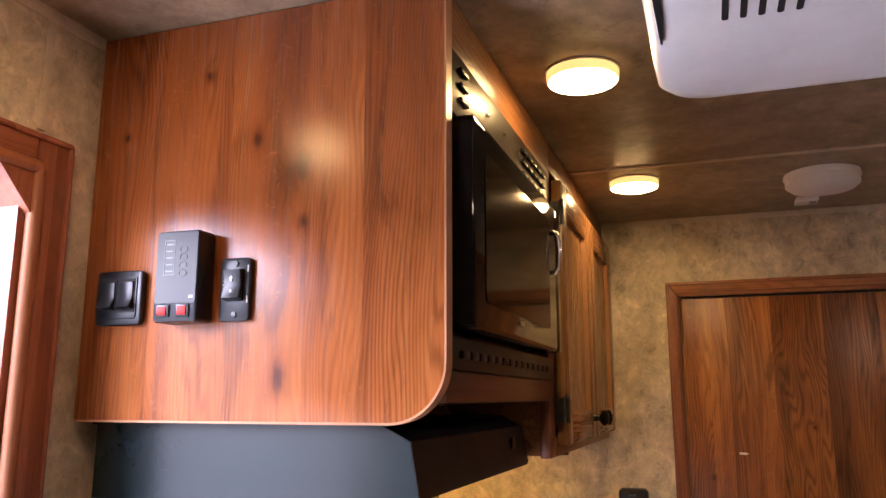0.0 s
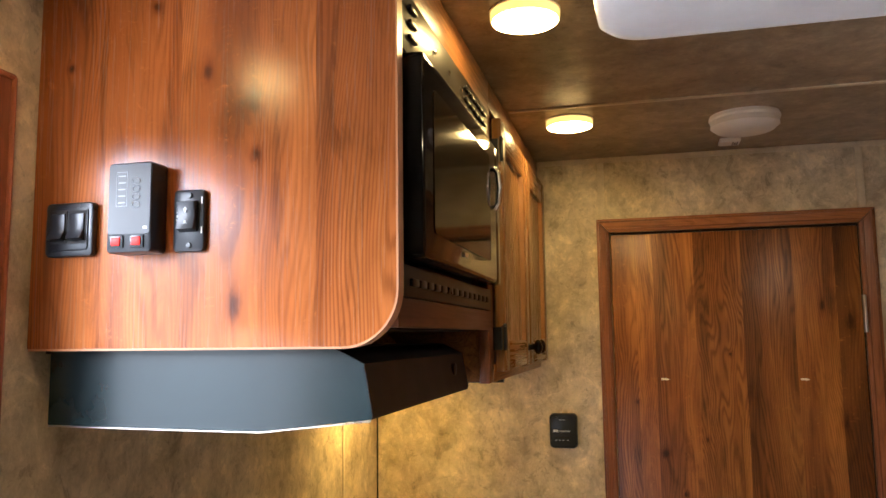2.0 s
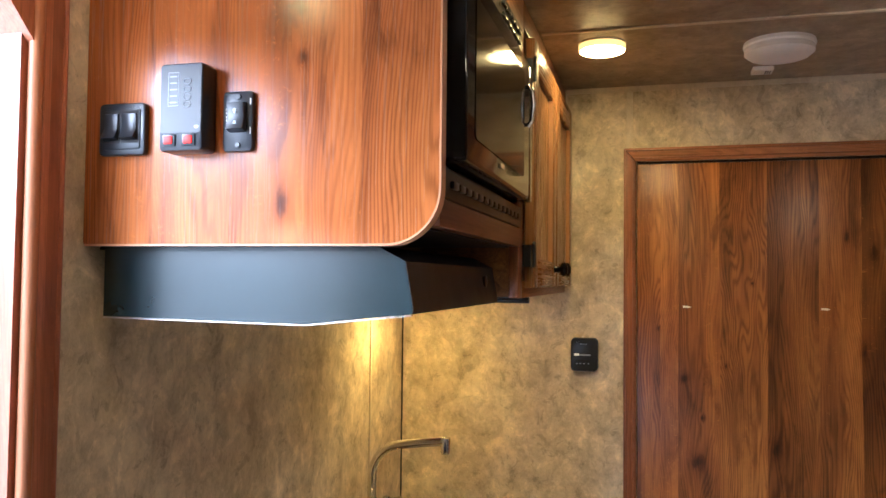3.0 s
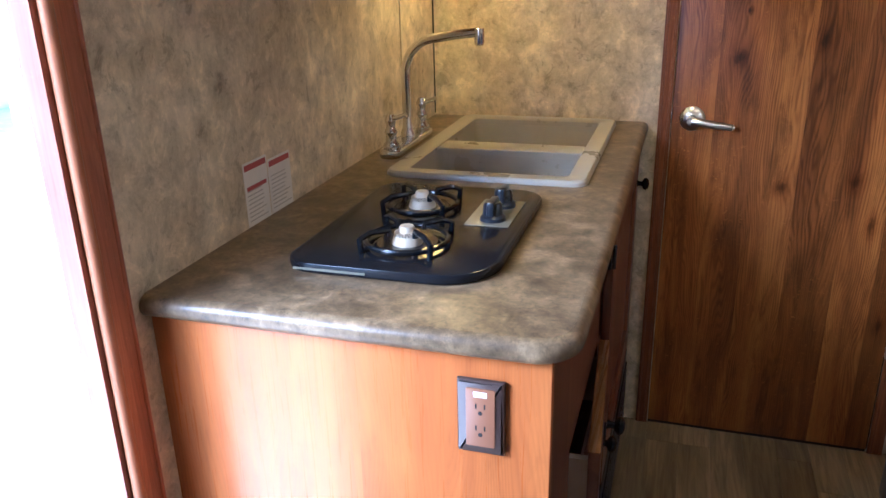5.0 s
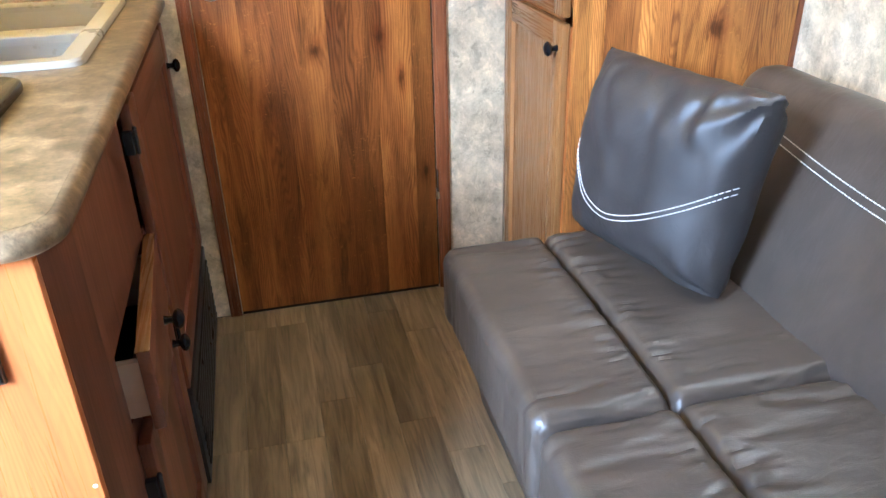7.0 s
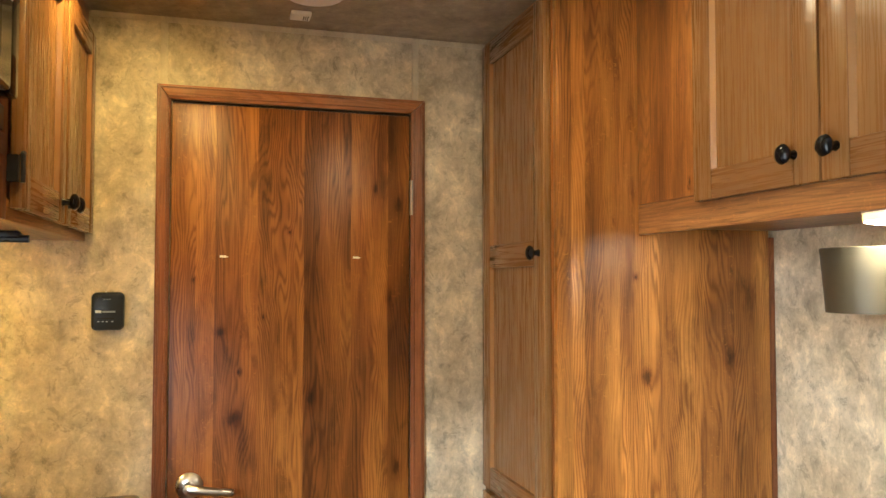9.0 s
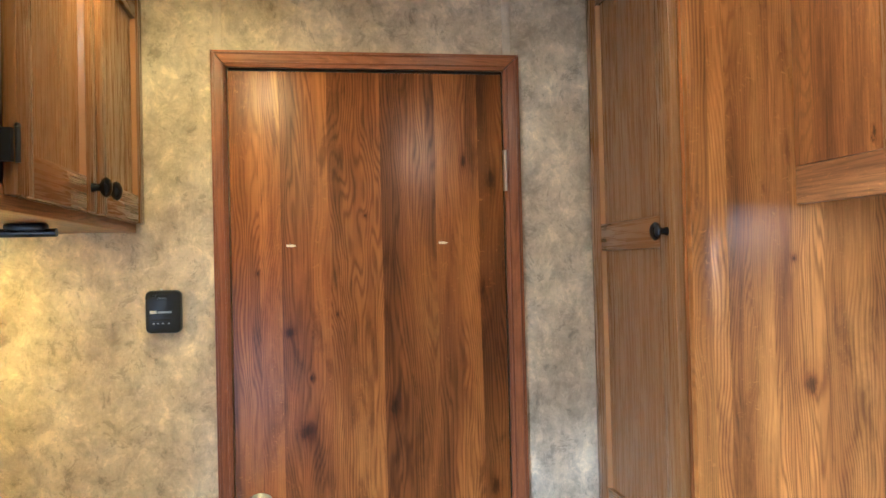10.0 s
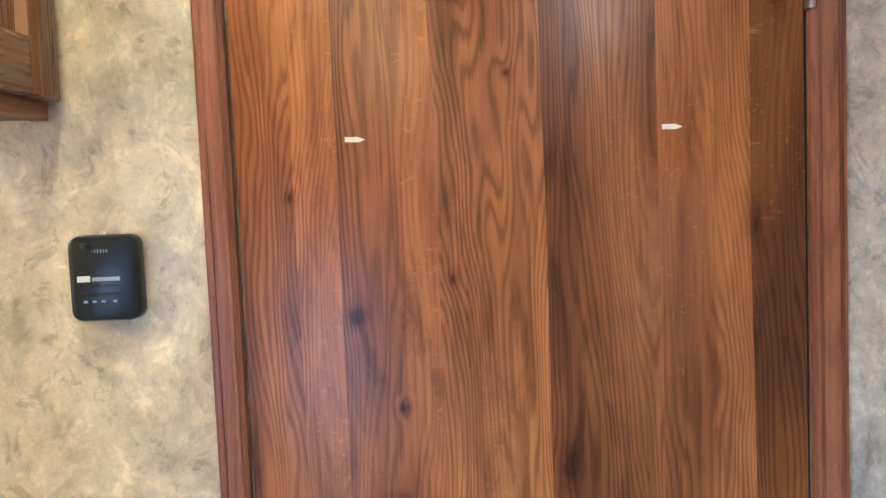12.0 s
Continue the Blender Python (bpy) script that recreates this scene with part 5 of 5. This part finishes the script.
def wardrobe():
    t = thing("wardrobe", "tall cherry oak wardrobe with framed doors", "wardrobe", (1.72, -0.23, 0))
    part("side_panel", box(1.516, W - 0.014, WY, WY + 0.016, 0, H - 0.001), WARDROBE_OAK, t)
    part("corner_post", box(WX + 0.002, 1.5155, WY - 0.003, WY + 0.016, 0, H - 0.001, 0.0025), WARDROBE_OAK, t)
    part("edge_trim", box(W - 0.0135, W - 0.0005, WY - 0.004, WY + 0.01, 0, 1.51, 0.002), TRIM, t)
    part("face_frame", box(WX + 0.002, WX + 0.02, WY + 0.0165, -0.001, 0, 0.09), OAK, t)
    part("face_frame", box(WX + 0.002, WX + 0.02, WY + 0.0165, -0.001, 0.855, 0.895), OAK, t)
    part("face_frame", box(WX + 0.002, WX + 0.02, WY + 0.0165, -0.001, 2.0, H - 0.001), OAK, t)
    part("face_frame", box(WX + 0.002, WX + 0.02, WY + 0.0165, WY + 0.05, 0.09, 2.0), OAK, t)
    part("face_frame", box(WX + 0.002, WX + 0.02, -0.05, -0.001, 0.09, 2.0), OAK, t)
    part("inner_back", box(WX + 0.05, WX + 0.06, WY + 0.02, -0.002, 0.02, 2.03), DARKIN, t)
    cab_door(t, WX + 0.002, -1, WY + 0.022, -0.028, 0.875, 2.03, 0.058, (1.470,), (WY + 0.050, 1.470))
    cab_door(t, WX + 0.002, -1, WY + 0.022, -0.028, 0.075, 0.862, 0.058, (), (WY + 0.050, 0.805))


wardrobe()

RX = 1.646


def overhead_right():
    c = thing("overhead_cabinet", "cherry wood overhead cabinet above the sofa", "cabinet", (1.82, -1.1, 1.51))
    y1, y0 = WY - 0.003, -1.62
    car = box(RX + 0.018, W - 0.001, y0, y1, 1.525, 1.54)
    box(RX + 0.018, W - 0.001, y0, y1, H - 0.02, H - 0.001, bm=car)
    box(RX + 0.018, W - 0.001, y0, y0 + 0.016, 1.54, H - 0.02, bm=car)
    part("carcass", car, OAK_Y, c)
    part("bottom_rail", box(RX, RX + 0.018, y0, y1, 1.510, 1.575, 0.002), OAK_Y, c)
    part("stile", box(RX, RX + 0.0178, -0.71, y1, 1.5755, H - 0.002, 0.0015), OAK, c)
    part("stile", box(RX, RX + 0.0178, -1.04, -1.00, 1.5755, H - 0.002, 0.0015), OAK, c)
    part("stile", box(RX, RX + 0.0178, y0, -1.335, 1.5755, H - 0.002, 0.0015), OAK, c)
    part("top_rail", box(RX, RX + 0.0176, y0, y1, 1.99, H - 0.0025, 0.0015), OAK_Y, c)
    cab_door(c, RX, -1, -1.018, -0.695, 1.560, 2.0, 0.055, (), (-0.965, 1.608), label="honey brown framed door")
    cab_door(c, RX, -1, -1.345, -1.022, 1.560, 2.0, 0.055, (), (-1.052, 1.608), label="honey brown framed door")


overhead_right()
puck("under_cabinet_light", 1.84, -0.96, 1.524, 0.055, COOL, "round bright light under the overhead cabinet")


def sconce():
    cx, cy = 1.903, -0.845
    t = thing("wall_sconce", "bronze drum shade wall sconce below the cabinet", "wall lamp", (W, cy, 1.40))
    part("backplate", lathe([(0, 0), (0.045, 0), (0.045, -0.01), (0.03, -0.016), (0, -0.016)], (W - 0.0005, cy, 1.41), "x", 24), NICKEL, t)
    part("arm", tube([(W - 0.015, cy, 1.41), (W - 0.06, cy, 1.40), (cx, cy, 1.385)], 0.006, 10), NICKEL, t)
    sh = lathe([(0.092, 1.468), (0.083, 1.352), (0.080, 1.352), (0.089, 1.468)], (cx, cy, 0), "z", 40)
    part("shade", sh, BRONZE, t)
    part("rim", tube([(cx + 0.0905 * math.cos(a), cy + 0.0905 * math.sin(a), 1.468) for a in [i * math.pi / 20 for i in range(40)]], 0.002, 6, closed=True), BRONZE, t)


sconce()


# ---------------------------------------------------------------- sofa
def cushion_mesh(nx, ny, fn):
    o = bmesh.new()
    g = [[o.verts.new(fn(i / nx, j / ny)) for j in range(ny + 1)] for i in range(nx + 1)]
    for i in range(nx):
        for j in range(ny):
            o.faces.new((g[i][j], g[i + 1][j], g[i + 1][j + 1], g[i][j + 1]))
    return o


def soft_block(x0, x1, y0, y1, z0, z1, r, wrinkle, groove=None, amp=0.006, seed=0, top_fn=None, n=72):
    """An upholstered block with rolled edges, slack wrinkles and an optional channel seam across x."""
    b = bmesh.new()
    bmesh.ops.create_cube(b, size=1)
    bmesh.ops.subdivide_edges(b, edges=b.edges[:], cuts=n, use_grid_fill=True)
    sx, sy, sz = (x1 - x0) / 2, (y1 - y0) / 2, (z1 - z0) / 2
    c = Vector(((x0 + x1) / 2, (y0 + y1) / 2, (z0 + z1) / 2))
    for v in b.verts:
        p = Vector((v.co.x * 2 * sx, v.co.y * 2 * sy, v.co.z * 2 * sz))
        q = Vector((max(-sx + r, min(sx - r, p.x)), max(-sy + r, min(sy - r, p.y)), max(-sz + r, min(sz - r, p.z))))
        d = p - q
        if d.length > 1e-6:
            p = q + d.normalized() * min(r, max(abs(d.x), abs(d.y), abs(d.z)))
        w = c + p
        topness = max(0.0, p.z / sz)
        bulge = 0.006 * (1 - (p.x / sx) ** 2) * (1 - (p.y / sy) ** 2)
        w.z += topness * bulge
        if groove is not None:
            k = abs(w.x - groove)
            w.z -= topness * (0.020 * math.exp(-(k / 0.007) ** 2) + 0.005 * math.exp(-(k / 0.022) ** 2))
            pull = math.exp(-((k - 0.03) / 0.05) ** 2) * min(1, k / 0.015)
        else:
            pull = 0.3
        edge = math.exp(-((sy - abs(p.y)) / 0.10) ** 2)
        nz = noise.fractal(Vector((w.x * wrinkle[0] + seed, w.y * wrinkle[1], w.z * wrinkle[2])), 1.0, 2.0, 3)
        out = (d if d.length > 1e-6 else Vector((0, 0, p.z))).normalized()
        ridge = 1 - 2 * abs(nz)
        w += out * (0.6 * nz + 0.55 * ridge * max(pull, 0.7 * edge)) * amp * (0.2 + 0.9 * max(pull, edge))
        v.co = w
    return b


def sofa():
    t = thing("sofa", "charcoal leather sofa with channelled seat cushions", "sofa", (1.55, -1.2, 0))
    for y0, y1, sd in ((-1.183, -0.585, 1.0), (-1.80, -1.187, 5.0)):
        part("seat_cushion", soft_block(1.118, 1.66, y0, y1, 0.27, 0.447, 0.030, (6, 30, 6), 1.345, 0.009, sd, n=104), HIDE, t, "channelled leather seat cushion")
    part("seat_base", prism([(1.165, 0.275), (1.75, 0.275), (1.75, 0.02), (1.205, 0.02)], "y", -1.80, -0.588, 0.006), HIDE, t)
    lean = Matrix.Translation((1.615, 0, 0.43)) @ Matrix.Rotation(radians(24), 4, "Y") @ Matrix.Translation((-1.615, 0, -0.43))
    for y0, y1, sd in ((-1.80, -0.59, 2.0),):
        bb = soft_block(1.615, 1.80, y0, y1, 0.40, 0.850, 0.065, (8, 8, 12), None, 0.007, sd)
        bmesh.ops.transform(bb, matrix=lean, verts=bb.verts)
        part("back_cushion", bb, HIDE, t, "leaning leather back cushion")
    st = bmesh.new()
    for off in (0.0, 0.016):
        for k in range(120):
            pts = []
            for e in (0.0, 0.74):
                u = (k + e) / 120
                pts.append(lean @ Vector((1.6118, -0.60 - 1.18 * u, 0.742 + off - 0.055 * math.sin(math.pi * u) ** 1.2)))
            tube(pts, 0.0012, 5, bm=st)
    part("stitching", st, STITCH, t, "double row of white stitching")


sofa()


def pillow():
    t = thing("throw_pillow", "charcoal leather throw pillow with white stitched curve", "pillow", (1.50, -0.77, 0.455))
    # local frame: u along the lower edge, v up the face, w out of the face
    a, b_, c_ = Vector((1.434, -0.560, 0.458)), Vector((1.552, -0.955, 0.458)), Vector((1.477, -0.587, 0.845))
    U, V = (b_ - a), (c_ - a)
    N = U.cross(V).normalized()
    if N.x > 0:
        N = -N

    def surf(u, v, side):
        s, r = 2 * u - 1, 2 * v - 1
        pinch = 1 - 0.035 * (1 - abs(s) ** 2.2) * abs(r) ** 2
        pin2 = 1 - 0.03 * (1 - abs(r) ** 2.2) * abs(s) ** 2
        p = a + U * (0.5 + s * pin2 / 2) + V * (0.5 + r * pinch / 2)
        th = 0.092 * (max(0, 1 - abs(s) ** 3) * max(0, 1 - abs(r) ** 3)) ** 0.42
        nz = noise.fractal(Vector((u * 4 + (9 if side < 0 else 0), v * 3, 2.0)), 1.0, 2.0, 2)
        ray = math.atan2(1 - v, 1 - u + 0.02)
        near = math.exp(-(((1 - u) ** 2 + (1 - v) ** 2) / 0.16))
        fold = (0.005 * math.sin(u * 27 + nz * 5.0 + v * 4) * max(0, v - 0.5) ** 1.3 * 2.4
                + 0.006 * math.sin(ray * 10 + nz * 2) * near
                + 0.006 * math.sin(math.atan2(v, 1 - u + 0.02) * 9 + nz * 2) * math.exp(-(((1 - u) ** 2 + v ** 2) / 0.10)))
        return p + N * side * (th + (nz * 0.008 + fold) * min(1, th / 0.03))
    o = cushion_mesh(72, 72, lambda u, v: surf(u, v, 1))
    merge(o, cushion_mesh(72, 72, lambda u, v: surf(u, v, -1)))
    bmesh.ops.remove_doubles(o, verts=o.verts, dist=0.0004)
    body = part("cover", o, HIDE_P, t)
    st = bmesh.new()
    for off in (0.0, 0.030):
        for k in range(64):
            pts = []
            for e in (0.0, 0.36, 0.72):
                u = 0.004 + 0.99 * (k + e) / 64
                v = 0.225 + off + (0.34 * ((0.42 - u) / 0.42) ** 2.2 if u < 0.42 else 0.34 * ((u - 0.42) / 0.58) ** 1.4)
                pts.append(surf(u, v, 1) + N * 0.0008)
            tube(pts, 0.0010, 5, bm=st)
    part("stitching", st, STITCH, body, "double curve of white stitching")


pillow()


# ---------------------------------------------------------------- floor planks, laid along the trailer
def planks():
    floor = bpy.data.objects["floor"]
    w, length = 0.088, 0.50
    cache = {}
    rnd = random.Random(4)
    x = 0.034
    while x < W:
        y = FRONT + 0.002 - rnd.choice([0, 0.125, 0.25, 0.375])
        while y < 0:
            a, b = max(FRONT + 0.002, y), min(-0.002, y + length)
            c = min(W - 0.002, x + w)
            if b - a > 0.03 and c - x > 0.02:
                key = (round(b - a, 3), round(c - x, 3))
                if key not in cache:
                    q = box(0, c - x - 0.0005, 0, b - a - 0.0005, -0.0045, 0, 0.0003, 1)
                    me = bpy.data.meshes.new("plank")
                    q.to_mesh(me)
                    q.free()
                    me.materials.append(PLANK)
                    cache[key] = me
                ob = new("plank", cache[key])
                ob.parent = floor
                ob.location = (x, a, 0)
            y += length
        x += w


planks()
